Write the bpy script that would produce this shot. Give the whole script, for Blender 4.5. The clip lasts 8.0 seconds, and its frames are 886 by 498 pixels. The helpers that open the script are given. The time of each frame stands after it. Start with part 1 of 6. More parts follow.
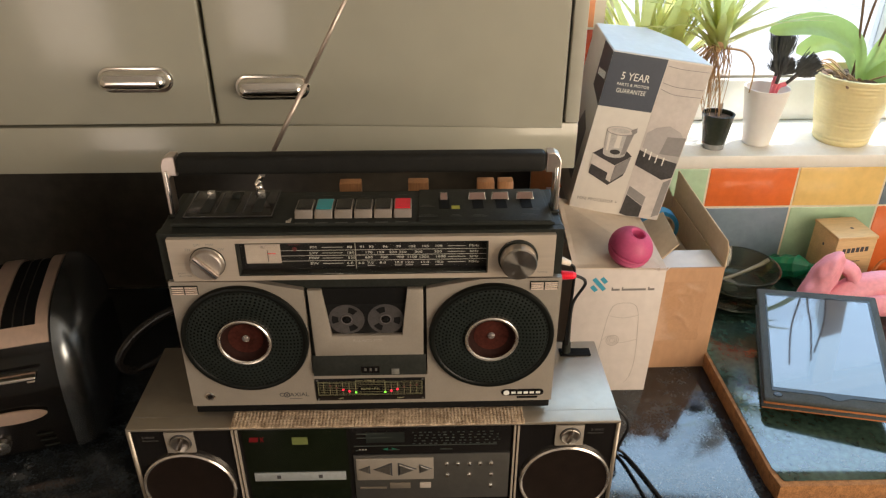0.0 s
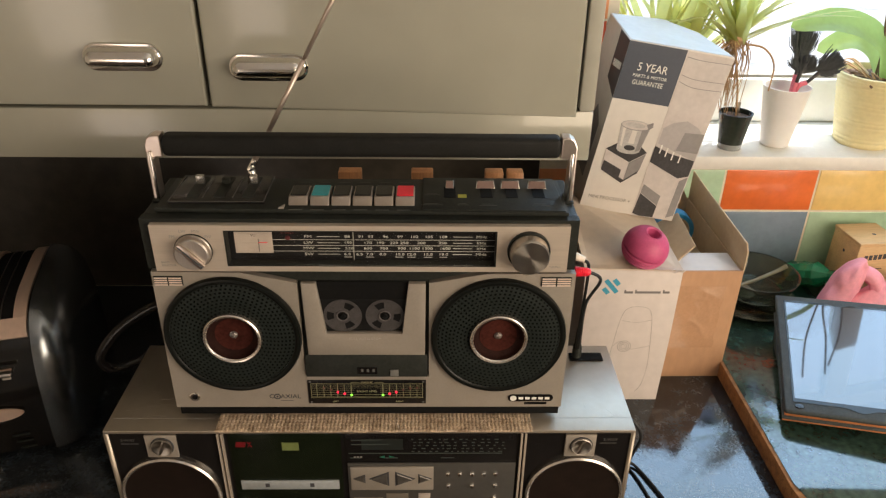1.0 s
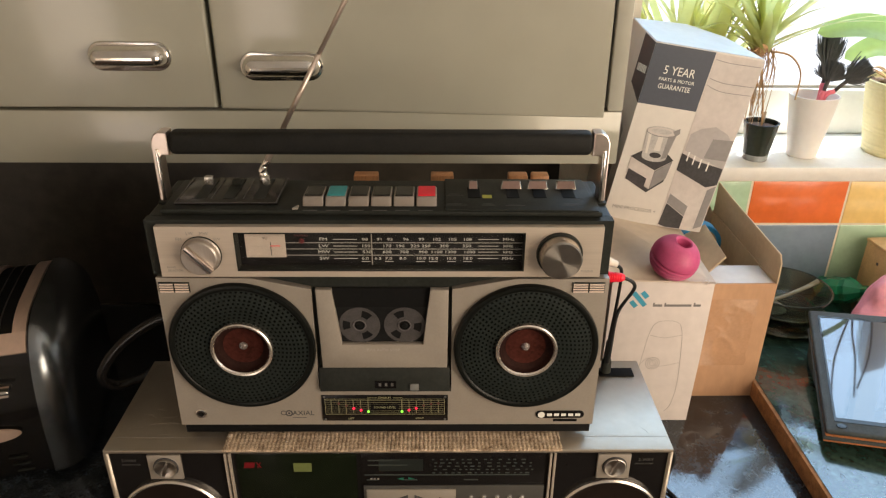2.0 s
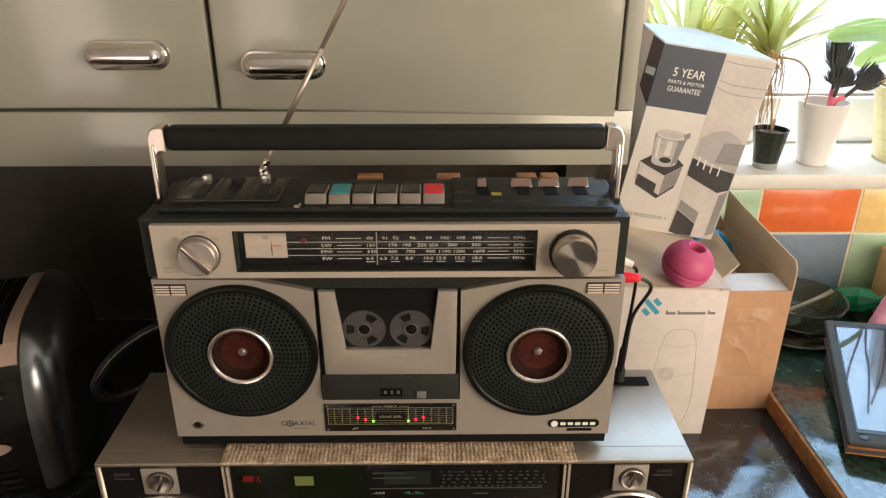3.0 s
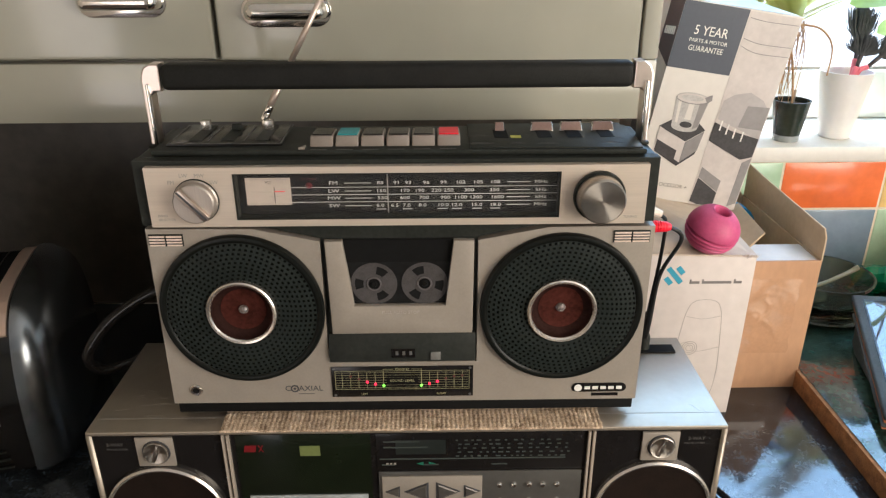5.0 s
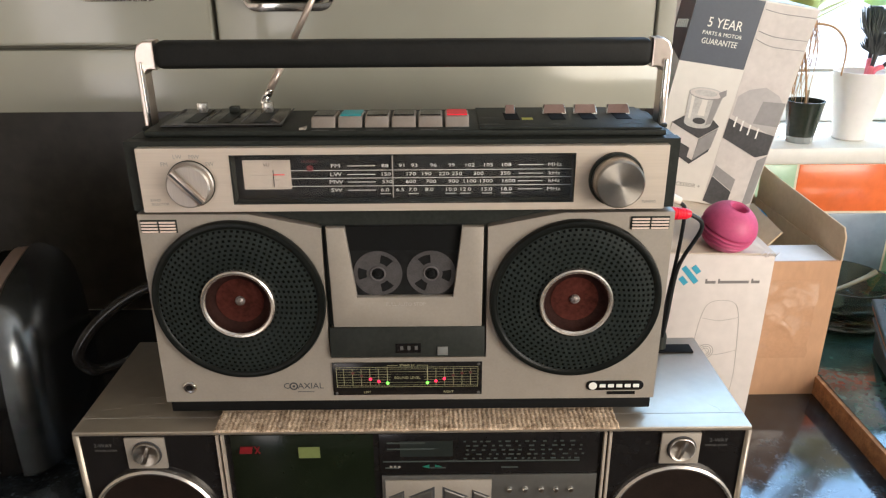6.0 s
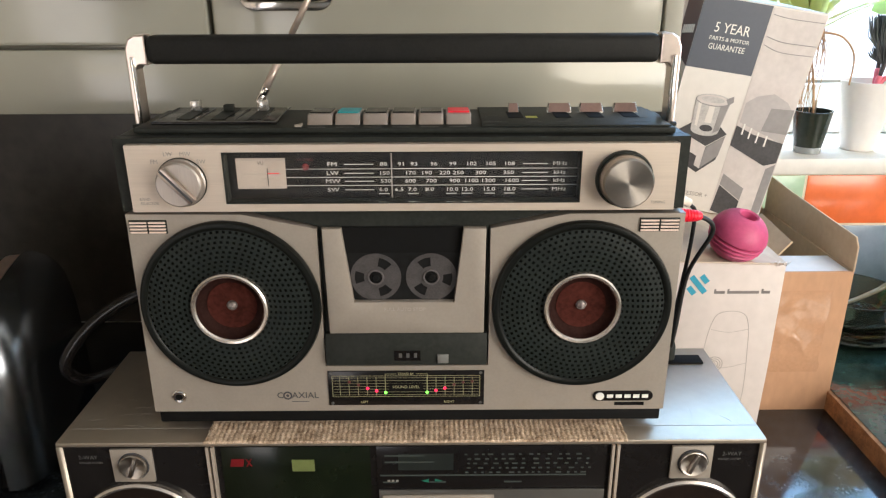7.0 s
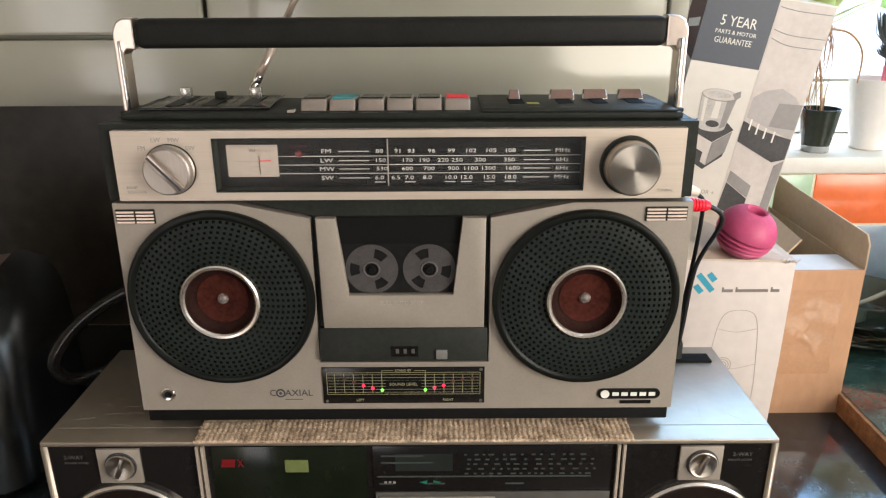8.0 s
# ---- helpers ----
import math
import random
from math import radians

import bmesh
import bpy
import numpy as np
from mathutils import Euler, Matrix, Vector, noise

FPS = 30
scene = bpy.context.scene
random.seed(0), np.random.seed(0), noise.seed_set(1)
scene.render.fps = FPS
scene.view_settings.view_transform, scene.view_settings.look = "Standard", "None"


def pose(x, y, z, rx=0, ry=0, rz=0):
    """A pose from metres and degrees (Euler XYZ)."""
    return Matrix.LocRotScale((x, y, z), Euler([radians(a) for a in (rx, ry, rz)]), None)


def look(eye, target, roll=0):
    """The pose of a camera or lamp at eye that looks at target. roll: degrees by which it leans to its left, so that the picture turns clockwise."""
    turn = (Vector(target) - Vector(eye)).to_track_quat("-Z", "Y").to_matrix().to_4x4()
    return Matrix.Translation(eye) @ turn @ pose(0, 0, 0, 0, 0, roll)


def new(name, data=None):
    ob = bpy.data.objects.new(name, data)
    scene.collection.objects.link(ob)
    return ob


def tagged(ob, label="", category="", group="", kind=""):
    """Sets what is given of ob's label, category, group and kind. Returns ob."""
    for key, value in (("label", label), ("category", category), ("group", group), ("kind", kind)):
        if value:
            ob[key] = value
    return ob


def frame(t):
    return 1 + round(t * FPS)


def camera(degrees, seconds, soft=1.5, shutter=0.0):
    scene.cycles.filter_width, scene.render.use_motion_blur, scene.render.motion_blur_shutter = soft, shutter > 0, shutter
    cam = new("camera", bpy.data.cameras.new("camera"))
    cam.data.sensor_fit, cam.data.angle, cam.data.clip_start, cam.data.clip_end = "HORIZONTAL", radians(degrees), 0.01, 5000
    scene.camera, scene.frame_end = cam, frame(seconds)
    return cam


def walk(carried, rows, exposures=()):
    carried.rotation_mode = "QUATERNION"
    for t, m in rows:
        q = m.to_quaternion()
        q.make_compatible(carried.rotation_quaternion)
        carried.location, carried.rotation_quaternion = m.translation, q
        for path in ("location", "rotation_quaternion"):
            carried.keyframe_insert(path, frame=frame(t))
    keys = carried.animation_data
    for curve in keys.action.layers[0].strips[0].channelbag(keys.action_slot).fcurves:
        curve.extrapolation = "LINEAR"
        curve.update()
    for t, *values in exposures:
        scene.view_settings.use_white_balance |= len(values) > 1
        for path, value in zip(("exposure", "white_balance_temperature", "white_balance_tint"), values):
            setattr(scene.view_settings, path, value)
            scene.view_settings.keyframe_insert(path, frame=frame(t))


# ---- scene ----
cam = camera(62.1, 8.0, soft=1.25)
METRES, START, TILT, LEAN, TURN = 0.332, (0.066, -0.685, 1.705), -29.7, 0.0, -1.5
ROWS = [
    (0.0, 0.0, 0.0, 0.0, 0.0, 0.0, -0.0),
    (0.5, -0.0011, 0.0808, -0.0354, -0.14, 0.33, -0.56),
    (1.0, -0.0102, 0.1789, -0.0589, 0.1, 0.85, -0.93),
    (1.5, -0.0384, 0.2553, -0.0959, 0.45, 1.9, -0.97),
    (3.0, -0.0804, 0.4165, -0.1976, 0.69, 5.09, -0.44),
    (3.5, -0.0931, 0.4315, -0.2306, 0.66, 5.34, -0.45),
    (4.0, -0.096, 0.4642, -0.2639, 0.5, 5.31, -0.29),
    (4.5, -0.1105, 0.5196, -0.3077, 0.65, 5.55, -0.24),
    (5.0, -0.117, 0.5739, -0.3493, 0.88, 5.92, -0.16),
    (6.5, -0.1363, 0.7261, -0.4401, 1.1, 8.4, -0.35),
    (7.0, -0.1306, 0.7595, -0.4514, 1.16, 9.08, -0.42),
    (7.5, -0.1166, 0.7965, -0.4692, 1.28, 9.45, -0.34),
    (8.0, -0.1202, 0.8309, -0.4852, 1.43, 9.88, -0.44),
]
walk(cam, [(t, pose(*START, TILT, LEAN, TURN) @ pose(METRES * x, METRES * y, METRES * z, 90 + pitch, roll, yaw)) for t, x, y, z, yaw, pitch, roll in ROWS],
     exposures=((0.0, 0.38, 6850, 11), (2.0, 0.52, 6850, 12), (4.5, 0.77, 5960, 9), (8.0, 0.92, 5760, 8)))

# ---- light ----
world = bpy.data.worlds.new("world")
scene.world = world
world.use_nodes = True
wn = world.node_tree
sky = wn.nodes.new("ShaderNodeTexSky")
sky.sky_type, sky.sun_disc = "NISHITA", False
sky.sun_elevation, sky.sun_rotation = radians(71.8), radians(44)
wn.links.new(sky.outputs[0], wn.nodes["Background"].inputs[0])
wn.nodes["Background"].inputs[1].default_value = 0.15

sun = new("sun", bpy.data.lights.new("sun", "SUN"))
sun.data.energy, sun.data.angle, sun.data.color = 4.8, radians(0.5), (1.0, 0.94, 0.85)
sun.matrix_basis = look((0, 0, 0), (-0.16, -0.165, -0.70))


def area(name, eye, target, w, h, watts, colour):
    la = bpy.data.lights.new(name, "AREA")
    la.shape, la.size, la.size_y, la.energy, la.color = "RECTANGLE", w, h, watts, colour
    ob = new(name, la)
    ob.matrix_basis = look(eye, target)
    return ob


area("side_window_daylight", (1.49, -1.15, 1.55), (0.75, 0.40, 1.15), 1.2, 1.1, 25, (1.0, 0.83, 0.63))
area("garden_door_daylight", (-1.36, -2.88, 1.10), (-1.20, 0, 1.10), 0.50, 1.95, 5.5, (1.0, 0.72, 0.48))
area("kitchen_window_daylight", (0.90, 0.770, 1.80), (0.80, 0, 1.20), 0.9, 0.5, 7, (0.42, 0.69, 1.0))


# ---- materials ----
def mat(name, col, rough=0.5, metal=0.0, var=0.12, scale=30.0, bump=0.0, bscale=None, coat=0.0, spec=0.5,
        trans=0.0, emit=None, power=0.0, col2=None, aniso=0.0, rvar=0.0, random_tint=0.0, sss=0.0, stretch=None):
    m = bpy.data.materials.new(name)
    m.use_nodes = True
    nt = m.node_tree
    p = nt.nodes["Principled BSDF"]
    p.inputs["Roughness"].default_value = rough
    p.inputs["Metallic"].default_value = metal
    p.inputs["Coat Weight"].default_value = coat
    p.inputs["Coat Roughness"].default_value = 0.06
    p.inputs["Specular IOR Level"].default_value = spec
    p.inputs["Transmission Weight"].default_value = trans
    p.inputs["Anisotropic"].default_value = aniso
    if sss:
        p.inputs["Subsurface Weight"].default_value = sss
        p.inputs["Subsurface Radius"].default_value = (0.01, 0.008, 0.006)
    if emit:
        p.inputs["Emission Color"].default_value = (*emit, 1)
        p.inputs["Emission Strength"].default_value = power
    tc = nt.nodes.new("ShaderNodeTexCoord")
    src = tc.outputs["Object"]
    if stretch:
        mp = nt.nodes.new("ShaderNodeMapping")
        mp.inputs["Scale"].default_value = stretch
        nt.links.new(src, mp.inputs["Vector"])
        src = mp.outputs["Vector"]
    n1 = nt.nodes.new("ShaderNodeTexNoise")
    n1.inputs["Scale"].default_value, n1.inputs["Detail"].default_value = scale, 6
    nt.links.new(src, n1.inputs["Vector"])
    n2 = nt.nodes.new("ShaderNodeTexNoise")
    n2.inputs["Scale"].default_value, n2.inputs["Detail"].default_value = scale * 7, 3
    nt.links.new(src, n2.inputs["Vector"])
    add = nt.nodes.new("ShaderNodeMath")
    add.operation = "ADD"
    nt.links.new(n1.outputs["Fac"], add.inputs[0])
    nt.links.new(n2.outputs["Fac"], add.inputs[1])
    ramp = nt.nodes.new("ShaderNodeMapRange")
    ramp.inputs["From Min"].default_value, ramp.inputs["From Max"].default_value = 0.7, 1.3
    nt.links.new(add.outputs[0], ramp.inputs["Value"])
    mix = nt.nodes.new("ShaderNodeMix")
    mix.data_type = "RGBA"
    a = tuple(max(0.0, c * (1 - var)) for c in col)
    b = col2 if col2 else tuple(min(1.0, c * (1 + var)) for c in col)
    mix.inputs["A"].default_value, mix.inputs["B"].default_value = (*a, 1), (*b, 1)
    nt.links.new(ramp.outputs[0], mix.inputs["Factor"])
    out = mix.outputs["Result"]
    if random_tint:
        oi = nt.nodes.new("ShaderNodeObjectInfo")
        mr = nt.nodes.new("ShaderNodeMapRange")
        mr.inputs["To Min"].default_value, mr.inputs["To Max"].default_value = 1 - random_tint, 1 + random_tint
        nt.links.new(oi.outputs["Random"], mr.inputs["Value"])
        hs = nt.nodes.new("ShaderNodeHueSaturation")
        nt.links.new(mr.outputs[0], hs.inputs["Value"])
        nt.links.new(out, hs.inputs["Color"])
        out = hs.outputs["Color"]
    nt.links.new(out, p.inputs["Base Color"])
    if rvar:
        rr = nt.nodes.new("ShaderNodeMapRange")
        rr.inputs["From Min"].default_value, rr.inputs["From Max"].default_value = 0.35, 0.65
        rr.inputs["To Min"].default_value, rr.inputs["To Max"].default_value = max(0.02, rough - rvar), min(1, rough + rvar)
        nt.links.new(n1.outputs["Fac"], rr.inputs["Value"])
        nt.links.new(rr.outputs[0], p.inputs["Roughness"])
    if bump:
        bp = nt.nodes.new("ShaderNodeBump")
        bp.inputs["Strength"].default_value, bp.inputs["Distance"].default_value = bump, 0.002
        nb = n2
        if bscale:
            nb = nt.nodes.new("ShaderNodeTexNoise")
            nb.inputs["Scale"].default_value, nb.inputs["Detail"].default_value = bscale, 4
            nt.links.new(src, nb.inputs["Vector"])
        nt.links.new(nb.outputs["Fac"], bp.inputs["Height"])
        nt.links.new(bp.outputs[0], p.inputs["Normal"])
    return m


SILVER = mat("silver_paint", (0.328, 0.289, 0.245), 0.5, 0.25, 0.05, 60, 0.05, 900)
SILVER_BRIGHT = mat("brushed_aluminium", (0.56, 0.48, 0.40), 0.42, 0.4, 0.05, 25, 0.06, 700, aniso=0.4, stretch=(0.2, 1, 6))
GREY_SILVER = mat("satin_grey_silver", (0.37, 0.320, 0.260), 0.42, 0.72, 0.07, 9, 0.05, 800, rvar=0.04)
CHROME = mat("chrome", (0.82, 0.78, 0.74), 0.12, 1.0, 0.04, 20)
TURNED = mat("turned_aluminium", (0.42, 0.385, 0.345), 0.30, 1.0, 0.05, 40, aniso=0.85)
tn = TURNED.node_tree.nodes.new("ShaderNodeTangent")
tn.direction_type, tn.axis = "RADIAL", "Y"
TURNED.node_tree.links.new(tn.outputs[0], TURNED.node_tree.nodes["Principled BSDF"].inputs["Tangent"])
RING = mat("satin_chrome_ring", (0.74, 0.68, 0.62), 0.27, 0.9, 0.04, 20)
BRACKET = mat("satin_pinkish_chrome", (0.62, 0.54, 0.49), 0.30, 1.0, 0.06, 30, 0.03, 200)
BLACK = mat("black_plastic", (0.021, 0.023, 0.020), 0.5, 0, 0.25, 40, 0.08, 700, spec=0.16)
BLACK_GLOSS = mat("gloss_black_plastic", (0.010, 0.009, 0.009), 0.18, 0, 0.2, 20, spec=0.3)
BLACK_MATT = mat("matt_black", (0.004, 0.004, 0.004), 0.85, 0, 0.2, 40, spec=0.2)
GRILLE = mat("black_grille_metal", (0.015, 0.019, 0.017), 0.5, 0.0, 0.2, 60, spec=0.17)
VINYL = mat("black_grained_vinyl", (0.013, 0.013, 0.012), 0.55, 0, 0.2, 60, 0.10, 900, spec=0.15)
CONE = mat("brown_paper_cone", (0.050, 0.013, 0.009), 0.8, 0, 0.4, 40, 0.1, 300, spec=0.08)
WHITE_INK = mat("white_print", (0.78, 0.77, 0.72), 0.6, 0, 0.05, 80)
GREY_INK = mat("grey_print", (0.30, 0.28, 0.25), 0.6, 0, 0.05, 80)
DIM_INK = mat("dim_grey_print", (0.075, 0.072, 0.068), 0.6, 0, 0.2, 80)
DARK_INK = mat("dark_print", (0.05, 0.05, 0.055), 0.6, 0, 0.1, 80)
GOLD_INK = mat("dull_yellow_print", (0.33, 0.31, 0.17), 0.6, 0, 0.1, 80)
RED = mat("red_plastic", (0.88, 0.012, 0.040), 0.4, 0, 0.08, 60)
TEAL = mat("teal_plastic", (0.02, 0.30, 0.34), 0.4, 0, 0.08, 60)
SLIDER = mat("plated_slider", (0.62, 0.60, 0.57), 0.24, 0.85, 0.05, 60)
BROWN_KEY = mat("brown_metallic_key", (0.30, 0.20, 0.17), 0.35, 0.6, 0.08, 60)
VU_FACE = mat("cream_meter_card", (0.42, 0.365, 0.32), 0.5, 0, 0.06, 30)
LED_RED = mat("lit_red_lamp", (0.8, 0.02, 0.05), 0.3, emit=(1.0, 0.01, 0.05), power=1.7)
LED_GREEN = mat("lit_green_lamp", (0.1, 0.7, 0.05), 0.3, emit=(0.22, 1.0, 0.06), power=1.6)
LED_OFF = mat("unlit_red_lamp", (0.10, 0.012, 0.014), 0.35)
# silver slats; the warm light on them is put into this pinkish pale colour
VENT = mat("warm_lit_slat", (0.80, 0.64, 0.55), 0.35, 0.15, 0.05, 60)
KNOB_FACE = mat("brushed_knob_face", (0.42, 0.375, 0.335), 0.40, 0.75, 0.08, 30, 0.05, 500, stretch=(6, 1, 0.3))
OLIVE_WINDOW = mat("olive_display", (0.13, 0.15, 0.05), 0.4, 0, 0.08, 40, emit=(0.33, 0.42, 0.10), power=0.03)
DARK_GREEN_GLASS = mat("dark_green_window", (0.007, 0.010, 0.005), 0.14, 0, 0.3, 10, spec=0.3)
SAGE = mat("sage_grey_gloss_paint", (0.355, 0.345, 0.285), 0.17, 0, 0.035, 3, 0.012, 25, coat=0.25)
SAGE_EDGE = mat("sage_grey_edge", (0.40, 0.39, 0.33), 0.3, 0, 0.05, 8)
PLASTER = mat("cream_plaster", (0.66, 0.60, 0.50), 0.85, 0, 0.06, 4, 0.1, 60)
CEIL = mat("white_ceiling_paint", (0.78, 0.76, 0.72), 0.9, 0, 0.03, 4)
FLOOR = mat("dark_brown_floor_boards", (0.050, 0.034, 0.022), 0.5, 0, 0.25, 5, 0.05, 30)
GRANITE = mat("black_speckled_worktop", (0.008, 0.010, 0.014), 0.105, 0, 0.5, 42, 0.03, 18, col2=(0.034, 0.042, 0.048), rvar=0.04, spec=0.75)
# dark laminate; the green is the window side's reflection put into the colour
BOARD_TOP = mat("dark_laminate_green_reflection", (0.008, 0.026, 0.020), 0.10, 0, 0.45, 14, 0.03, 16, col2=(0.040, 0.080, 0.062), rvar=0.03, spec=0.85)
CHIP = mat("raw_chipboard", (0.30, 0.135, 0.048), 0.85, 0, 0.45, 90, 0.5, 260)
SILL = mat("white_stone_sill", (0.74, 0.71, 0.66), 0.4, 0, 0.05, 12, 0.04, 120)
GROUT = mat("pale_grout", (0.70, 0.62, 0.48), 0.9, 0, 0.08, 30, 0.2, 200)
WHITE_FRAME = mat("white_window_paint", (0.80, 0.80, 0.78), 0.35, 0, 0.04, 10)
PAVING = mat("pale_garden_paving", (0.52, 0.58, 0.64), 0.9, 0, 0.35, 1.3, 0.2, 20)
# near black because the shade under the cabinet is put into this colour
SHADE_PANEL = mat("shade_black_splashback", (0.040, 0.034, 0.026), 0.35, 0, 0.4, 6)


def tile_mat(name, col):
    return mat(name, col, 0.22, 0, 0.10, 9, 0.04, 40, coat=0.3, random_tint=0.06)


TILES = {"o": tile_mat("orange_glaze", (0.78, 0.17, 0.045)), "y": tile_mat("yellow_glaze", (0.78, 0.54, 0.20)),
         "b": tile_mat("slate_blue_glaze", (0.17, 0.23, 0.29)), "g": tile_mat("sea_green_glaze", (0.36, 0.52, 0.35)),
         "r": tile_mat("red_glaze", (0.66, 0.09, 0.03)), "p": tile_mat("peach_glaze", (0.74, 0.30, 0.13)),
         "k": tile_mat("dark_brown_glaze", (0.030, 0.016, 0.012))}


# ---- mesh helpers ----
def box(bm, x0, x1, y0, y1, z0, z1, bevel=0.0, seg=2):
    vs = [bm.verts.new((x, y, z)) for x in (x0, x1) for y in (y0, y1) for z in (z0, z1)]
    fs = [bm.faces.new([vs[i] for i in q]) for q in
          ((0, 1, 3, 2), (4, 6, 7, 5), (0, 4, 5, 1), (2, 3, 7, 6), (0, 2, 6, 4), (1, 5, 7, 3))]
    if bevel:
        es = list({e for f in fs for e in f.edges})
        bmesh.ops.bevel(bm, geom=es, offset=bevel, segments=seg, profile=0.5, affect="EDGES")
    return bm


def prism(bm, pts, a0, a1, plane="xz", bevel=0.0, seg=2):
    """A polygon in a plane, thickened along the third axis from a0 to a1."""
    def at(u, v, a):
        return {"xz": (u, a, v), "yz": (a, u, v), "xy": (u, v, a)}[plane]
    lo = [bm.verts.new(at(u, v, a0)) for u, v in pts]
    hi = [bm.verts.new(at(u, v, a1)) for u, v in pts]
    n = len(pts)
    fs = [bm.faces.new(lo), bm.faces.new(hi[::-1])]
    fs += [bm.faces.new((lo[i], hi[i], hi[(i + 1) % n], lo[(i + 1) % n])) for i in range(n)]
    bmesh.ops.recalc_face_normals(bm, faces=fs)
    if bevel:
        bmesh.ops.bevel(bm, geom=list({e for f in fs[:2] for e in f.edges}), offset=bevel, segments=seg, profile=0.5, affect="EDGES")
    return bm


def lathe(bm, profile, m=Matrix(), seg=40, closed=False):
    """Turns (radius, height) pairs round the z axis of m."""
    rings = []
    for r, h in profile:
        if r < 1e-6:
            rings.append([bm.verts.new(m @ Vector((0, 0, h)))])
        else:
            rings.append([bm.verts.new(m @ Vector((r * math.cos(2 * math.pi * i / seg), r * math.sin(2 * math.pi * i / seg), h))) for i in range(seg)])
    pairs = list(zip(rings, rings[1:])) + ([(rings[-1], rings[0])] if closed else [])
    for a, b in pairs:
        for i in range(seg):
            q = [a[i % len(a)], a[(i + 1) % len(a)], b[(i + 1) % len(b)], b[i % len(b)]]
            q = list(dict.fromkeys(q))
            if len(q) > 2:
                bm.faces.new(q)
    bmesh.ops.recalc_face_normals(bm, faces=bm.faces)
    return bm


def facing(x, y, z):
    """A frame whose z axis points out of the radio's front, towards the room."""
    return Matrix.Translation((x, y, z)) @ pose(0, 0, 0, 90, 0, 0)


def smooth_path(pts, n=8):
    p = [Vector(q) for q in pts]
    out = []
    for i in range(len(p) - 1):
        a, b, c, d = p[max(i - 1, 0)], p[i], p[i + 1], p[min(i + 2, len(p) - 1)]
        for k in range(n):
            t = k / n
            out.append(0.5 * (2 * b + (c - a) * t + (2 * a - 5 * b + 4 * c - d) * t * t + (3 * b - a - 3 * c + d) * t ** 3))
    return out + [p[-1]]


def tube(bm, pts, r, seg=8, r2=None, smooth=True):
    path = smooth_path(pts) if smooth and len(pts) > 2 else [Vector(q) for q in pts]
    rings = []
    side = None
    for i, p in enumerate(path):
        d = (path[min(i + 1, len(path) - 1)] - path[max(i - 1, 0)]).normalized()
        side = d.orthogonal().normalized() if side is None else (side - d * side.dot(d)).normalized()
        up = d.cross(side)
        rad = r if r2 is None else r + (r2 - r) * i / (len(path) - 1)
        rings.append([bm.verts.new(p + rad * (side * math.cos(2 * math.pi * k / seg) + up * math.sin(2 * math.pi * k / seg))) for k in range(seg)])
    for a, b in zip(rings, rings[1:]):
        for k in range(seg):
            bm.faces.new((a[k], a[(k + 1) % seg], b[(k + 1) % seg], b[k]))
    bm.faces.new(rings[0][::-1])
    bm.faces.new(rings[-1])
    return bm


def writing(bm, text, m, size, align="CENTER", thick=0.00015):
    """Adds letters in the built-in font, standing in the xy plane of m."""
    cu = bpy.data.curves.new("letters", "FONT")
    cu.body, cu.size, cu.align_x, cu.align_y, cu.extrude = text, size, align, "CENTER", thick
    cu.resolution_u = 2
    ob = bpy.data.objects.new("letters", cu)
    me = bpy.data.meshes.new_from_object(ob)
    me.transform(m)
    bm.from_mesh(me)
    bpy.data.meshes.remove(me)
    bpy.data.objects.remove(ob)
    bpy.data.curves.remove(cu)
    return bm


def B():
    return bmesh.new()


def mesh_of(name, bm, material, angle=35):
    me = bpy.data.meshes.new(name)
    if angle:
        for f in bm.faces:
            f.smooth = True
        for e in bm.edges:
            e.smooth = len(e.link_faces) == 2 and e.calc_face_angle(0) < radians(angle)
    bm.to_mesh(me)
    bm.free()
    for one in (material if isinstance(material, (list, tuple)) else [material]):
        me.materials.append(one)
    return me


def thing(name, m, label, category, group="", kind=""):
    ob = new(name)
    ob.empty_display_size = 0.02
    ob.matrix_basis = m
    return tagged(ob, label, category, group, kind)


def part(name, bm, material, parent, label="", angle=35):
    """One mesh under a thing or part, its points given in the parent thing's own frame."""
    ob = new(name, mesh_of(name, bm, material, angle))
    ob.parent = parent
    return tagged(ob, label) if label else ob


def single(name, bm, material, label="", category="", kind="", group="", angle=35):
    return tagged(new(name, mesh_of(name, bm, material, angle)), label, category, group, kind)


# ---- the room ----
WALL_Y, SILL_Z, COUNTER = 0.596, 1.177, 0.90
WX0, WX1, WZ1 = 0.376, 1.47, 2.10
bm = B()
box(bm, -1.7, WX0, WALL_Y, 0.84, 0, 2.45)
box(bm, WX1, 1.5, WALL_Y, 0.84, 0, 2.45)
box(bm, WX0, WX1, WALL_Y, 0.84, 0, SILL_Z - 0.03)
box(bm, WX0, WX1, WALL_Y, 0.84, WZ1, 2.45)
wall_north = single("wall_north", bm, PLASTER, "tiled kitchen wall with a window opening above the sill", "wall", "structure", angle=0)
bm = box(B(), -1.85, -1.7, -2.9, 0.84, 0, 2.45)
single("wall_west", bm, PLASTER, "plain cream plaster wall of the kitchen", "wall", "structure", angle=0)
bm = B()
box(bm, 1.5, 1.65, -0.5, 0.84, 0, 2.45)
box(bm, 1.5, 1.65, -2.9, -1.8, 0, 2.45)
box(bm, 1.5, 1.65, -1.8, -0.5, 0, 0.95)
box(bm, 1.5, 1.65, -1.8, -0.5, 2.15, 2.45)
single("wall_east", bm, PLASTER, "plain cream plaster wall with a window opening", "wall", "structure", angle=0)
bm = B()
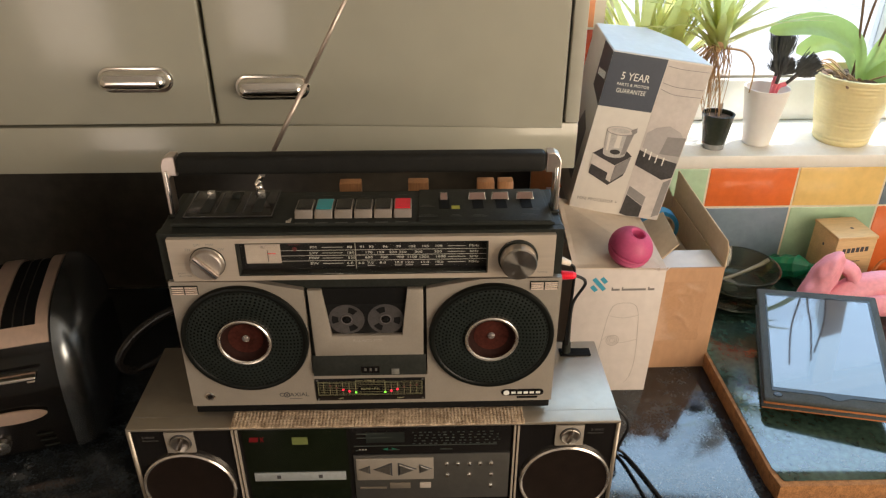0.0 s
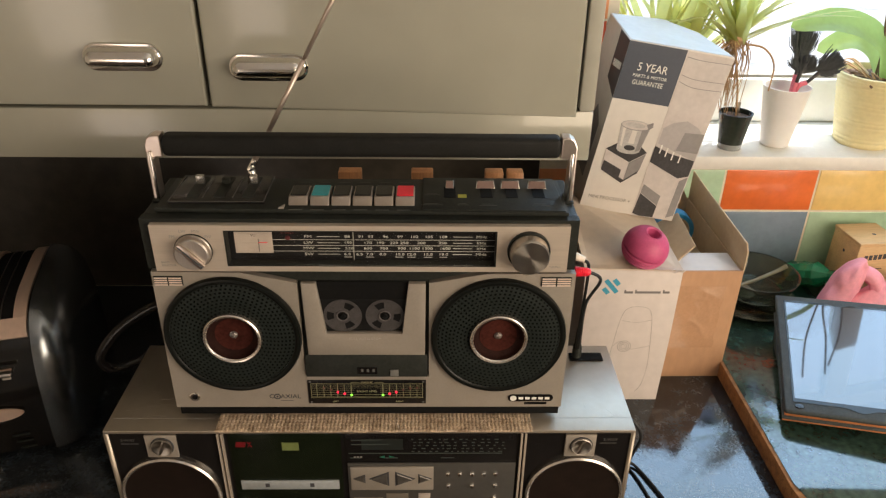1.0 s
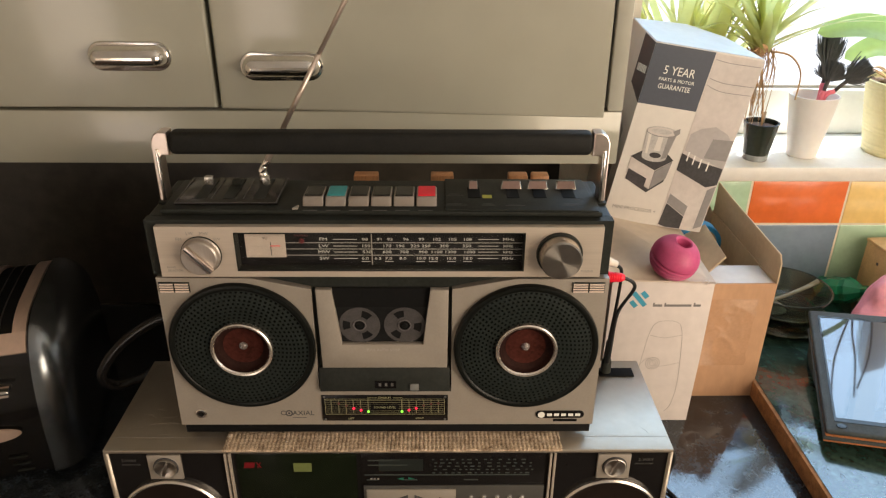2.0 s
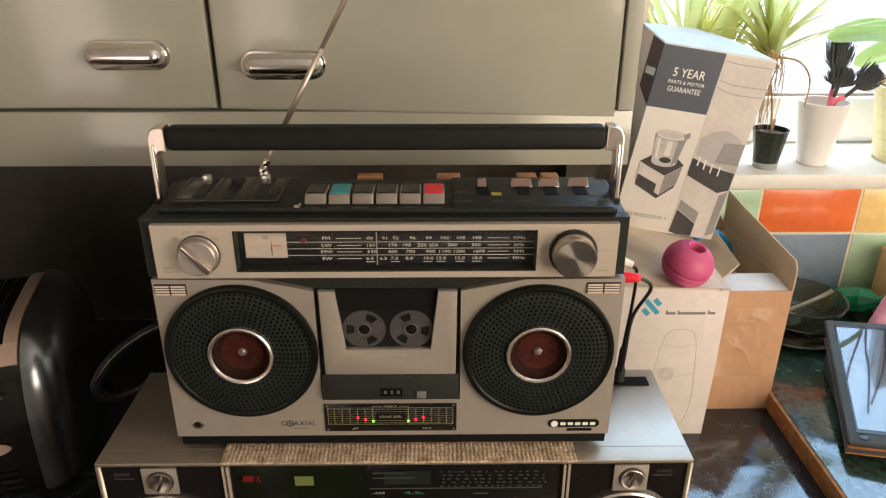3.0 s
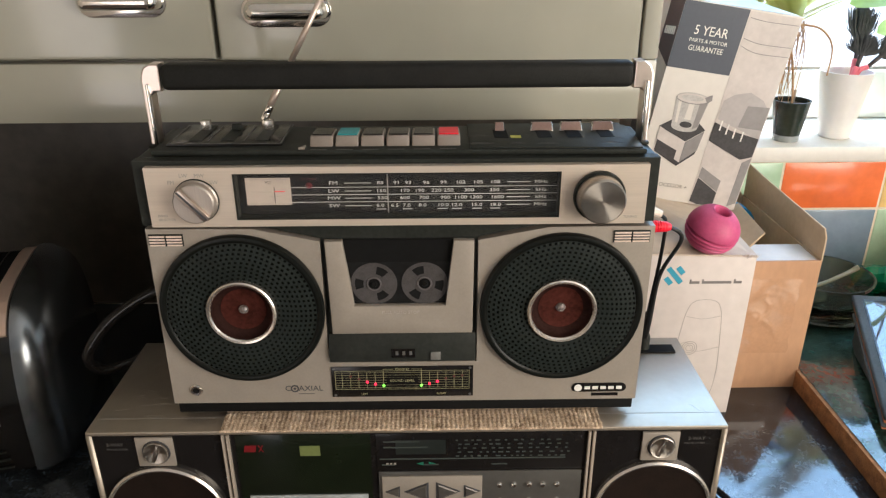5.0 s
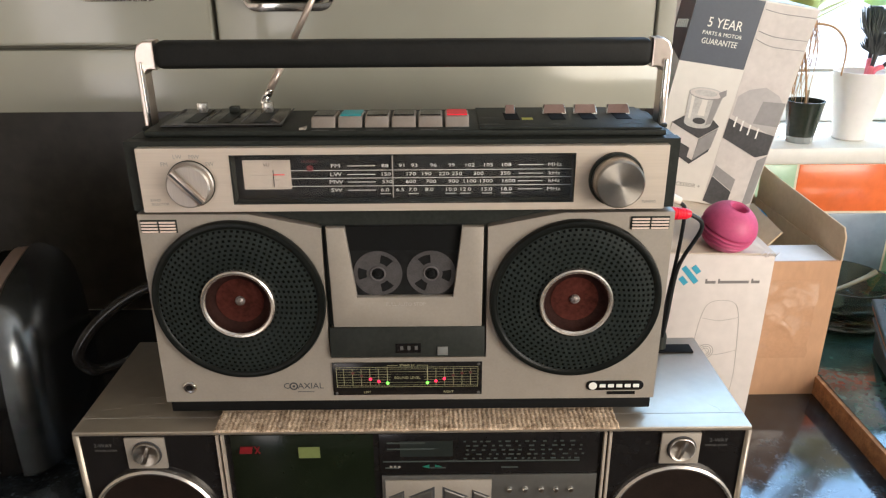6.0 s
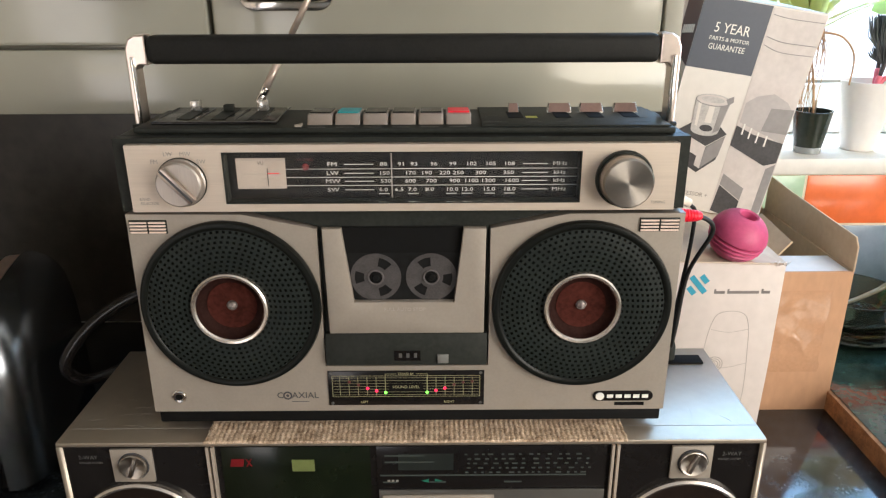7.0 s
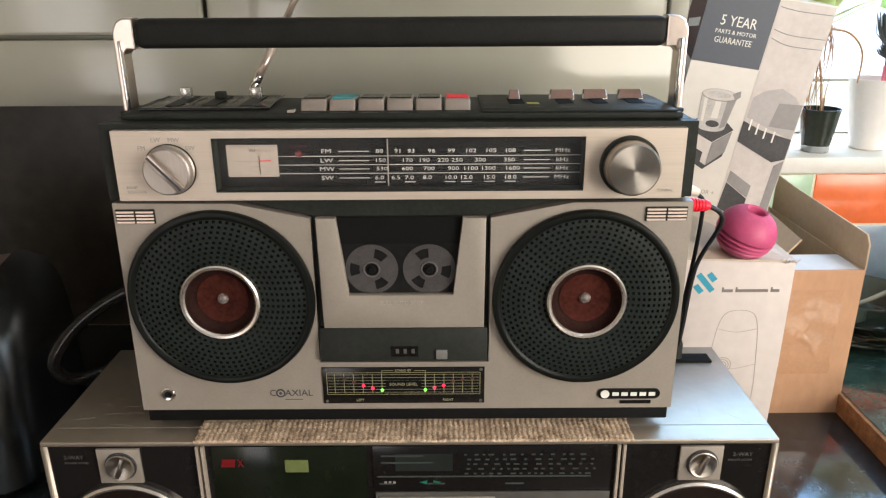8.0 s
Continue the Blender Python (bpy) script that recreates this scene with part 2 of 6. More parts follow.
box(bm, -1.7, -1.64, -3.05, -2.9, 0, 2.45)
box(bm, -1.08, 1.5, -3.05, -2.9, 0, 2.45)
box(bm, -1.64, -1.08, -3.05, -2.9, 2.15, 2.45)
single("wall_south", bm, PLASTER, "plain cream wall with a garden door opening", "wall", "structure", angle=0)
single("floor", box(B(), -1.85, 1.65, -3.05, 0.84, -0.12, 0), FLOOR, "dark brown kitchen floor", "floor", "structure", angle=0)
single("ceiling", box(B(), -1.85, 1.65, -3.05, 0.84, 2.45, 2.6), CEIL, "white painted ceiling", "ceiling", "structure", angle=0)
bm = B()
bmesh.ops.create_grid(bm, x_segments=2, y_segments=2, size=900)
bmesh.ops.translate(bm, verts=bm.verts, vec=(0, 0, -0.14))
single("ground", bm, PAVING, "pale sunlit paving outside the window", "ground", "structure", angle=0)

single("worktop", box(B(), -1.7, 1.5, -0.075, WALL_Y - 0.012, COUNTER - 0.04, COUNTER, 0.004), GRANITE,
       "glossy black speckled kitchen worktop", "worktop", "structure")
single("counter_base", box(B(), -1.7, 1.5, -0.03, WALL_Y, 0.0, COUNTER - 0.041), SAGE, "grey kitchen base units below the worktop", "counter", "structure", angle=0)

bm = box(B(), WX0 - 0.02, WX1, 0.576, 0.79, SILL_Z - 0.0265, SILL_Z, 0.004)
single("window_sill", bm, SILL, "white stone window sill in bright daylight", "window sill", "structure")
window = thing("window_1", pose(0, 0, 0), "white framed kitchen window full of daylight", "window", kind="structure")
FY0, FY1 = 0.765, 0.825
part("bottom_rail", box(B(), WX0, WX1, FY0, FY1, SILL_Z, SILL_Z + 0.088, 0.006), WHITE_FRAME, window)
part("gasket", box(B(), WX0 + 0.06, WX1 - 0.06, FY0 + 0.008, FY1 - 0.012, SILL_Z + 0.0881, SILL_Z + 0.0935), GREY_INK, window, angle=0)
part("top_rail", box(B(), WX0, WX1, FY0, FY1, WZ1 - 0.07, WZ1, 0.006), WHITE_FRAME, window)
for x in (WX0, 0.98, WX1 - 0.06):
    part("stile", box(B(), x, x + 0.06, FY0 + 0.002, FY1 - 0.002, SILL_Z + 0.094, WZ1 - 0.07, 0.006), WHITE_FRAME, window)
GLASS = mat("window_glass", (1, 1, 1), 0.0, 0, 0.0, 5, trans=1.0)
for x0, x1 in ((WX0 + 0.06, 0.98), (1.04, WX1 - 0.06)):
    pane = part("pane", box(B(), x0, x1, 0.796, 0.800, SILL_Z + 0.094, WZ1 - 0.07), GLASS, window, angle=0)
    pane.visible_shadow = False

# ---- wall cabinet ----
DY, DB = 0.200, 1.384          # door front and door bottom
cab = thing("wall_cabinet", pose(0, 0, 0), "sage grey gloss wall cabinet with oval chrome pulls", "cabinet")
bm = B()
box(bm, -1.10, 0.262, DY + 0.024, WALL_Y - 0.012, 1.317, 2.05)
part("carcass", bm, SAGE, cab, angle=0)
part("bottom_rail", box(B(), -1.10, 0.262, DY + 0.004, DY + 0.0235, 1.317, DB - 0.004, 0.002), SAGE, cab)
part("side_stile", box(B(), 0.2445, 0.262, DY + 0.003, DY + 0.0235, DB - 0.0035, 2.05, 0.002), SAGE_EDGE, cab)


def cup_pull(parent, x, z):
    w, h = 0.0438, 0.0142
    def pill(s):
        pts = []
        for k in range(13):
            a = -math.pi / 2 + math.pi * k / 12
            pts.append((x + (w - h) + s * h * math.cos(a), z + s * h * math.sin(a)))
        for k in range(13):
            a = math.pi / 2 + math.pi * k / 12
            pts.append((x - (w - h) + s * h * math.cos(a), z + s * h * math.sin(a)))
        return pts
    pull = part("pull", prism(B(), pill(1.10), DY - 0.003, DY, bevel=0.001), CHROME, parent, "oval chrome cup pull")
    # the hood, a bulging capsule cut flat below
    b = B()
    rows = []
    for j in range(11):
        u = math.pi / 2 * j / 10
        rows.append([b.verts.new((px, DY - 0.003 - 0.018 * math.sin(u), max(pz, z - 0.52 * h))) for px, pz in pill(max(0.02, 0.90 * math.cos(u)))])
    n = len(rows[0])
    for r0, r1 in zip(rows, rows[1:]):
        for i in range(n):
            b.faces.new((r0[i], r0[(i + 1) % n], r1[(i + 1) % n], r1[i]))
    b.faces.new(rows[-1])
    bmesh.ops.recalc_face_normals(b, faces=b.faces)
    part("hood", b, CHROME, pull, angle=60)


for x0, x1, hx, hz, sag in ((-1.10, -0.1965, -0.2825, 1.4418, 0.0), (-0.1915, 0.241, -0.1188, 1.4315, 0.0105)):
    door = part("door", prism(B(), [(x0, DB - 0.1 * sag), (x1, DB - sag), (x1, 2.04), (x0, 2.04)], DY, DY + 0.0215, bevel=0.004, seg=3), SAGE, cab)
    cup_pull(door, hx, hz)


# ---- boombox on top ----
RB = 1.087
radio = thing("boombox", pose(0, 0, RB), "silver and black vintage stereo radio cassette recorder with carrying handle", "boombox")
def R(z):
    return z - RB


body = B()
prism(body, [(0.012, R(1.094)), (0.012, R(1.2780)), (0.106, R(1.2780)), (0.106, R(1.10)), (0.100, R(1.094))], -0.2135, 0.2135, "yz", bevel=0.003)
part("case", body, BLACK, radio)
top_case = prism(B(), [(0.0140, R(1.2785)), (0.0140, R(1.3352)), (0.100, R(1.3362)), (0.107, R(1.330)), (0.107, R(1.2785))], -0.2185, 0.2145, "yz", bevel=0.0035, seg=3)
part("upper_housing", top_case, BLACK, radio, "rounded black upper housing")
part("base_strip", box(B(), -0.2140, 0.2135, 0.0008, 0.0118, R(1.0895), R(1.1003), 0.0012), BLACK_MATT, radio)
for x in (-0.17, 0.17):
    for y in (0.022, 0.085):
        part("foot", lathe(B(), [(0, 0), (0.009, 0), (0.010, 0.003), (0.010, 0.0075), (0, 0.0075)], Matrix.Translation((x, y, 0)), 20), BLACK_MATT, radio)
front = [(-0.2155, 1.2768), (-0.126, 1.276), (-0.0695, 1.264), (-0.0695, 1.1435), (0.0655, 1.1435), (0.0655, 1.264),
         (0.126, 1.2755), (0.2155, 1.2758), (0.2155, 1.1005), (-0.217, 1.1005)]
SPK = ((-0.1415, 1.1995), (0.1395, 1.1985))
bm = B()
loops = [[(x, R(z)) for x, z in front]]
for cx, cz in SPK:
    loops.append([(cx + 0.0690 * math.cos(2 * math.pi * k / 72), R(cz) + 0.0690 * math.sin(2 * math.pi * k / 72)) for k in range(72)])
for loop in loops:
    vs = [bm.verts.new((x, 0.0, z)) for x, z in loop]
    for a, b in zip(vs, vs[1:] + vs[:1]):
        bm.edges.new((a, b))
bmesh.ops.triangle_fill(bm, use_beauty=True, edges=bm.edges[:])
ext = bmesh.ops.extrude_face_region(bm, geom=bm.faces[:])
bmesh.ops.translate(bm, verts=[g for g in ext["geom"] if isinstance(g, bmesh.types.BMVert)], vec=(0, 0.0118, 0))
bmesh.ops.recalc_face_normals(bm, faces=bm.faces)
part("front_panel", bm, SILVER, radio, "satin silver front panel", angle=20)


def holed(loops, y0, y1):
    """A flat plate in the front plane, its first outline cut by the others."""
    bm = B()
    for loop in loops:
        vs = [bm.verts.new((x, y0, z)) for x, z in loop]
        for a, b in zip(vs, vs[1:] + vs[:1]):
            bm.edges.new((a, b))
    bmesh.ops.triangle_fill(bm, use_beauty=True, edges=bm.edges[:])
    ext = bmesh.ops.extrude_face_region(bm, geom=bm.faces[:])
    bmesh.ops.translate(bm, verts=[g for g in ext["geom"] if isinstance(g, bmesh.types.BMVert)], vec=(0, y1 - y0, 0))
    bmesh.ops.recalc_face_normals(bm, faces=bm.faces)
    return bm


def rect(x0, x1, z0, z1):
    return [(x0, R(z0)), (x1, R(z0)), (x1, R(z1)), (x0, R(z1))]


WIN = rect(-0.136, 0.1325, 1.2855, 1.3255)
part("faceplate", holed([rect(-0.2075, 0.2045, 1.2795, 1.331), WIN], -0.003, 0.0095), SILVER_BRIGHT, radio, "brushed champagne silver tuner plate", angle=20)
part("front_rim", holed([rect(-0.2180, 0.2140, 1.2790, 1.3350), rect(-0.2079, 0.2049, 1.2793, 1.3314)], 0.003, 0.0139), BLACK, radio, angle=20)

# top control deck
deck = prism(B(), [(-0.206, 0.010), (0.204, 0.004), (0.204, 0.084), (-0.206, 0.086)], R(1.3405), R(1.3455), "xy", bevel=0.0015)
deck_ob = part("control_deck", deck, BLACK, radio)
part("slider_panel", prism(B(), [(-0.196, 0.020), (-0.099, 0.020), (-0.1035, 0.086), (-0.198, 0.088)], R(1.3457), R(1.3475), "xy", bevel=0.0006), BLACK_GLOSS, radio)
bm = B()
for x0, x1, y0, y1 in ((-0.196, -0.1, 0.0205, 0.0213), (-0.1012, -0.1, 0.021, 0.084), (-0.196, -0.1948, 0.021, 0.085), (-0.164, -0.163, 0.03, 0.08), (-0.134, -0.133, 0.03, 0.08)):
    box(bm, x0, x1, y0, y1, R(1.3476), R(1.3479))
part("panel_lines", bm, DIM_INK, radio, angle=0)
for x, z, m in ((-0.1745, 0.0088, SLIDER), (-0.1475, 0.0055, BLACK), (-0.1185, 0.0088, SLIDER)):
    slot = part("slider_slot", box(B(), x - 0.0055, x + 0.0055, 0.030, 0.082, R(1.3477), R(1.3481)), BLACK, radio, angle=0)
    part("slider", box(B(), x - 0.0040, x + 0.0040, 0.062, 0.069, R(1.3482), R(1.3482) + z, 0.0008), m, radio)

# piano keys
KEY = mat("warm_grey_key_metal", (0.30, 0.255, 0.222), 0.36, 0.45, 0.05, 60)
part("key_tray", box(B(), -0.0775, 0.0545, 0.011, 0.064, R(1.3457), R(1.3468), 0.0004), BLACK_MATT, radio)
for i in range(6):
    x0 = -0.0755 + i * 0.02135
    prof = [(0.0130, R(1.3465)), (0.0170, R(1.3550)), (0.0186, R(1.3562)), (0.0480, R(1.3548)), (0.0500, R(1.3530)), (0.0500, R(1.347))]
    key = part("key", prism(B(), prof, x0, x0 + 0.0193, "yz", bevel=0.0012, seg=3), KEY, radio)
    m = (BLACK_GLOSS, TEAL, BLACK_GLOSS, BLACK_GLOSS, BLACK_GLOSS, RED)[i]
    pad = [(0.0208, R(1.3562)), (0.0208, R(1.3571)), (0.0470, R(1.3558)), (0.0470, R(1.3549))]
    part("key_pad", prism(B(), pad, x0 + 0.0016, x0 + 0.0179, "yz"), m, key, angle=0)
part("key_marker", prism(B(), [(-0.0835, 0.0085), (-0.0785, 0.0085), (-0.0785, 0.0165)], R(1.3457), R(1.3475), "xy"), SILVER, radio, angle=0)

# switches on the right of the deck
part("switch_panel", prism(B(), [(0.0585, 0.007), (0.2005, 0.0035), (0.1985, 0.084), (0.0585, 0.085)], R(1.3457), R(1.3472), "xy", bevel=0.0005), BLACK, radio)
for x, w in ((0.0865, 0.0045), (0.1240, 0.0105), (0.1500, 0.0105), (0.1780, 0.0105)):
    part("switch_slot", box(B(), x - 0.006, x + 0.006, 0.034, 0.060, R(1.3473), R(1.3477)), BLACK_MATT, radio, angle=0)
    b = prism(B(), [(x - w, R(1.3512)), (x + w, R(1.3512)), (x + w * 0.86, R(1.3602)), (x - w * 0.86, R(1.3602))], 0.052, 0.0565, bevel=0.0006)
    bmesh.ops.rotate(b, verts=b.verts, cent=(x, 0.055, R(1.3512)), matrix=Matrix.Rotation(radians(-32), 3, "X"))
    box(b, x - 0.004, x + 0.004, 0.0545, 0.0575, R(1.3477), R(1.3535))
    sw = part("switch", b, SLIDER, radio)
    b = prism(B(), [(x - w * 0.88, R(1.3519)), (x + w * 0.88, R(1.3519)), (x + w * 0.76, R(1.3595)), (x - w * 0.76, R(1.3595))], 0.0512, 0.0521)
    bmesh.ops.rotate(b, verts=b.verts, cent=(x, 0.055, R(1.3512)), matrix=Matrix.Rotation(radians(-32), 3, "X"))
    part("switch_face", b, BROWN_KEY, sw, angle=0)
for x, y, w in ((0.068, 0.016, 0.011), (0.068, 0.040, 0.008), (0.124, 0.015, 0.009), (0.178, 0.016, 0.010), (0.186, 0.030, 0.006), (0.099, 0.016, 0.006)):
    part("switch_mark", box(B(), x - w, x + w, y, y + 0.0006, R(1.3473), R(1.34745)), DIM_INK, radio, angle=0)
    part("switch_mark", box(B(), x - w * 0.7, x + w * 0.6, y + 0.003, y + 0.0036, R(1.3473), R(1.34745)), DIM_INK, radio, angle=0)
part("yellow_mark", box(B(), 0.0945, 0.1035, 0.0335, 0.0415, R(1.34725), R(1.3474)), mat("yellow_print", (0.42, 0.40, 0.05), 0.5), radio, angle=0)
for i in range(6):
    x = -0.066 + i * 0.02135
    part("key_legend", box(B(), x - 0.0075, x + 0.006, 0.0065, 0.0078, R(1.3457), R(1.3459)), DIM_INK, radio, angle=0)
    part("key_legend", box(B(), x - 0.007, x + 0.005, 0.0735, 0.0745, R(1.3457), R(1.3459)), DIM_INK, radio, angle=0)

for ob in radio.children:
    if ob.name.split(".")[0] in ("control_deck", "slider_panel", "panel_lines", "slider_slot", "slider", "key_tray", "key", "key_marker", "switch_panel", "switch_slot", "switch", "switch_mark", "yellow_mark", "key_legend"):
        ob.location = (0, 0.0095, -0.0108) if ob.name.split(".")[0] == "switch" else (0, 0.0095, -0.0078) if ob.name.split(".")[0] in ("key", "key_tray", "switch") else (0, 0.006, -0.0050)

# tuner plate: band knob, dial window, tuning knob
bm = lathe(B(), [(0, 0.0), (0.0182, 0.0), (0.0182, 0.002), (0.0172, 0.003), (0.0170, 0.0085), (0.0158, 0.0098), (0, 0.0098)], facing(-0.1675, -0.003, R(1.303)), 48)
knob = part("band_knob", bm, KNOB_FACE, radio)
part("knob_ring", lathe(B(), [(0.0172, 0), (0.0188, 0), (0.0188, 0.0012), (0.0172, 0.0012)], facing(-0.1675, -0.0031, R(1.303)), 48, True), BLACK, knob)
b = box(B(), -0.0030, 0.0030, -0.0165, 0.0165, 0.0098, 0.0142, 0.0008)
bmesh.ops.transform(b, verts=b.verts, matrix=facing(-0.1675, -0.003, R(1.303)) @ pose(0, 0, 0, 0, 0, 42))
grip_ = part("grip", b, BRACKET, knob)
b = box(B(), -0.0009, 0.0009, -0.0160, 0.0160, 0.0142, 0.0144)
bmesh.ops.transform(b, verts=b.verts, matrix=facing(-0.1675, -0.003, R(1.303)) @ pose(0, 0, 0, 0, 0, 42))
part("grip_line", b, DARK_INK, grip_, angle=0)
for t, x, z, s in (("FM", -0.1865, 1.3185, 0.0046), ("LW", -0.1757, 1.3243, 0.0046), ("MW", -0.1628, 1.3243, 0.0046), ("SW", -0.1515, 1.3185, 0.0046),
                   ("BAND", -0.1972, 1.2895, 0.0030), ("SELECTOR", -0.1940, 1.2862, 0.0030), ("TUNING", 0.192, 1.2855, 0.0030)):
    part("plate_lettering", writing(B(), t, facing(x, -0.00305, R(z)), s), GREY_INK, radio, angle=0)

dial = part("dial_panel", prism(B(), rect(-0.1358, 0.1323, 1.2857, 1.3253), 0.0092, 0.0138), mat("dial_panel_black", (0.008, 0.008, 0.009), 0.4, 0, 0.2, 20, spec=0.2), radio, "black tuning dial with printed scales", angle=0)
part("dial_frame", holed([rect(-0.1359, 0.1324, 1.2856, 1.3254), rect(-0.1350, 0.1315, 1.2864, 1.3246)], -0.0034, 0.0091), BLACK, dial, angle=0)
pane_ = part("dial_glass", prism(B(), rect(-0.1349, 0.1314, 1.2865, 1.3245), -0.0024, -0.0014), mat("clear_dial_plastic", (1, 1, 1), 0.03, 0, 0, 5, trans=1.0), dial, "clear dial window", angle=0)
pane_.visible_shadow = False
DYF = 0.00915
def U(x):
    return x + 0.0172 * (x - 0.03)
def V(z):
    return R(z - 0.0022)


card = part("meter_card", box(B(), U(-0.1265), U(-0.0895), DYF - 0.0003, DYF, V(1.2965), V(1.3205)), VU_FACE, dial, "cream level meter card", angle=0)
part("meter_lettering", writing(B(), "VU", facing(U(-0.108), DYF - 0.0004, V(1.3165)), 0.0038), DARK_INK, card, angle=0)
part("meter_stem", box(B(), U(-0.1035), U(-0.1028), DYF - 0.0006, DYF - 0.0004, V(1.2985), V(1.3125)), DARK_INK, card, angle=0)
part("meter_needle", box(B(), U(-0.1035), U(-0.0945), DYF - 0.0006, DYF - 0.0004, V(1.3082), V(1.3089)), RED, card, angle=0)
for x0, x1, z0, z1 in ((-0.1215, -0.1045, 1.3080, 1.3084), (-0.1075, -0.0985, 1.3040, 1.3046), (-0.1250, -0.0910, 1.3190, 1.3193), (-0.1250, -0.0910, 1.2978, 1.2981)):
    part("meter_scale", box(B(), U(x0), U(x1), DYF - 0.0005, DYF - 0.00035, V(z0), V(z1)), GREY_INK, card, angle=0)
part("stereo_lamp", lathe(B(), [(0, 0.0014), (0.0022, 0.001), (0.0028, 0)], facing(U(-0.0745), DYF, V(1.3135)), 20), LED_OFF, dial)
bm = B()
rows_z = (1.3153, 1.3083, 1.3020, 1.2952)
marks = (("FM", ((-0.016, "88"), (-0.0025, "91"), (0.0070, "93"), (0.0218, "96"), (0.0360, "99"), (0.0500, "102"), (0.0645, "105"), (0.0785, "108")), "MHz"),
         ("LW", ((-0.0155, "150"), (0.0040, "170"), (0.0162, "190"), (0.0300, "220"), (0.0402, "250"), (0.0570, "300"), (0.0780, "350")), "kHz"),
         ("MW", ((-0.0145, "530"), (0.0040, "600"), (0.0198, "700"), (0.0375, "900"), (0.0500, "1100"), (0.0628, "1300"), (0.0805, "1600")), "kHz"),
         ("SW", ((-0.0165, "6.0"), (-0.0045, "6.5"), (0.0053, "7.0"), (0.0185, "8.0"), (0.0355, "10.0"), (0.0468, "12.0"), (0.0635, "15.0"), (0.0790, "18.0")), "MHz"))
for z, (band, nums, unit) in zip(rows_z, marks):
    wide = Matrix.Diagonal((1.42, 1, 1, 1))
    writing(bm, band, facing(U(-0.0545), DYF, V(z)) @ wide, 0.0044)
    for x, t in nums:
        writing(bm, t, facing(U(x), DYF, V(z)) @ wide, 0.0040)
    writing(bm, unit, facing(U(0.1165), DYF, V(z)) @ wide, 0.0041)
    box(bm, U(-0.0455), U(-0.0235), DYF - 0.0001, DYF + 0.0001, V(z) - 0.00025, V(z) + 0.00025)
    box(bm, U(0.0885), U(0.1075), DYF - 0.0001, DYF + 0.0001, V(z) - 0.00025, V(z) + 0.00025)
for z in (1.3117, 1.3052, 1.2987):
    box(bm, U(-0.0895), U(0.1315), DYF - 0.0001, DYF + 0.0001, V(z) - 0.0002, V(z) + 0.0002)
for x in (-0.016, 0.006, 0.035, 0.047, 0.064, 0.079):
    box(bm, U(x - 0.004), U(x + 0.004), DYF - 0.0001, DYF + 0.0001, V(1.2920) - 0.0003, V(1.2920) + 0.0003)
part("dial_lettering", bm, mat("dial_white_print", (0.60, 0.59, 0.55), 0.6), dial, angle=0)
part("fm_stereo_print", writing(B(), "FM STEREO", facing(U(-0.0745), DYF, V(1.3190)), 0.0026), LED_OFF, dial, angle=0)
part("pointer", box(B(), U(-0.0103), U(-0.0095), DYF - 0.0030, DYF - 0.0010, V(1.2895), V(1.3255)), GREY_INK, dial, angle=0)

bm = lathe(B(), [(0.0195, 0), (0.0215, 0), (0.0215, 0.003), (0.0205, 0.004), (0.0195, 0.004)], facing(0.1645, -0.003, R(1.3045)), 56, True)
tuner = part("tuning_knob", bm, BLACK, radio)
bm = lathe(B(), [(0.0200, 0), (0.0200, 0.003), (0.0192, 0.005), (0.0190, 0.0155), (0.0176, 0.0172), (0, 0.0172)], facing(0.1645, -0.003, R(1.3045)), 72)
part("knob_cap", bm, TURNED, tuner, "turned aluminium tuning knob")


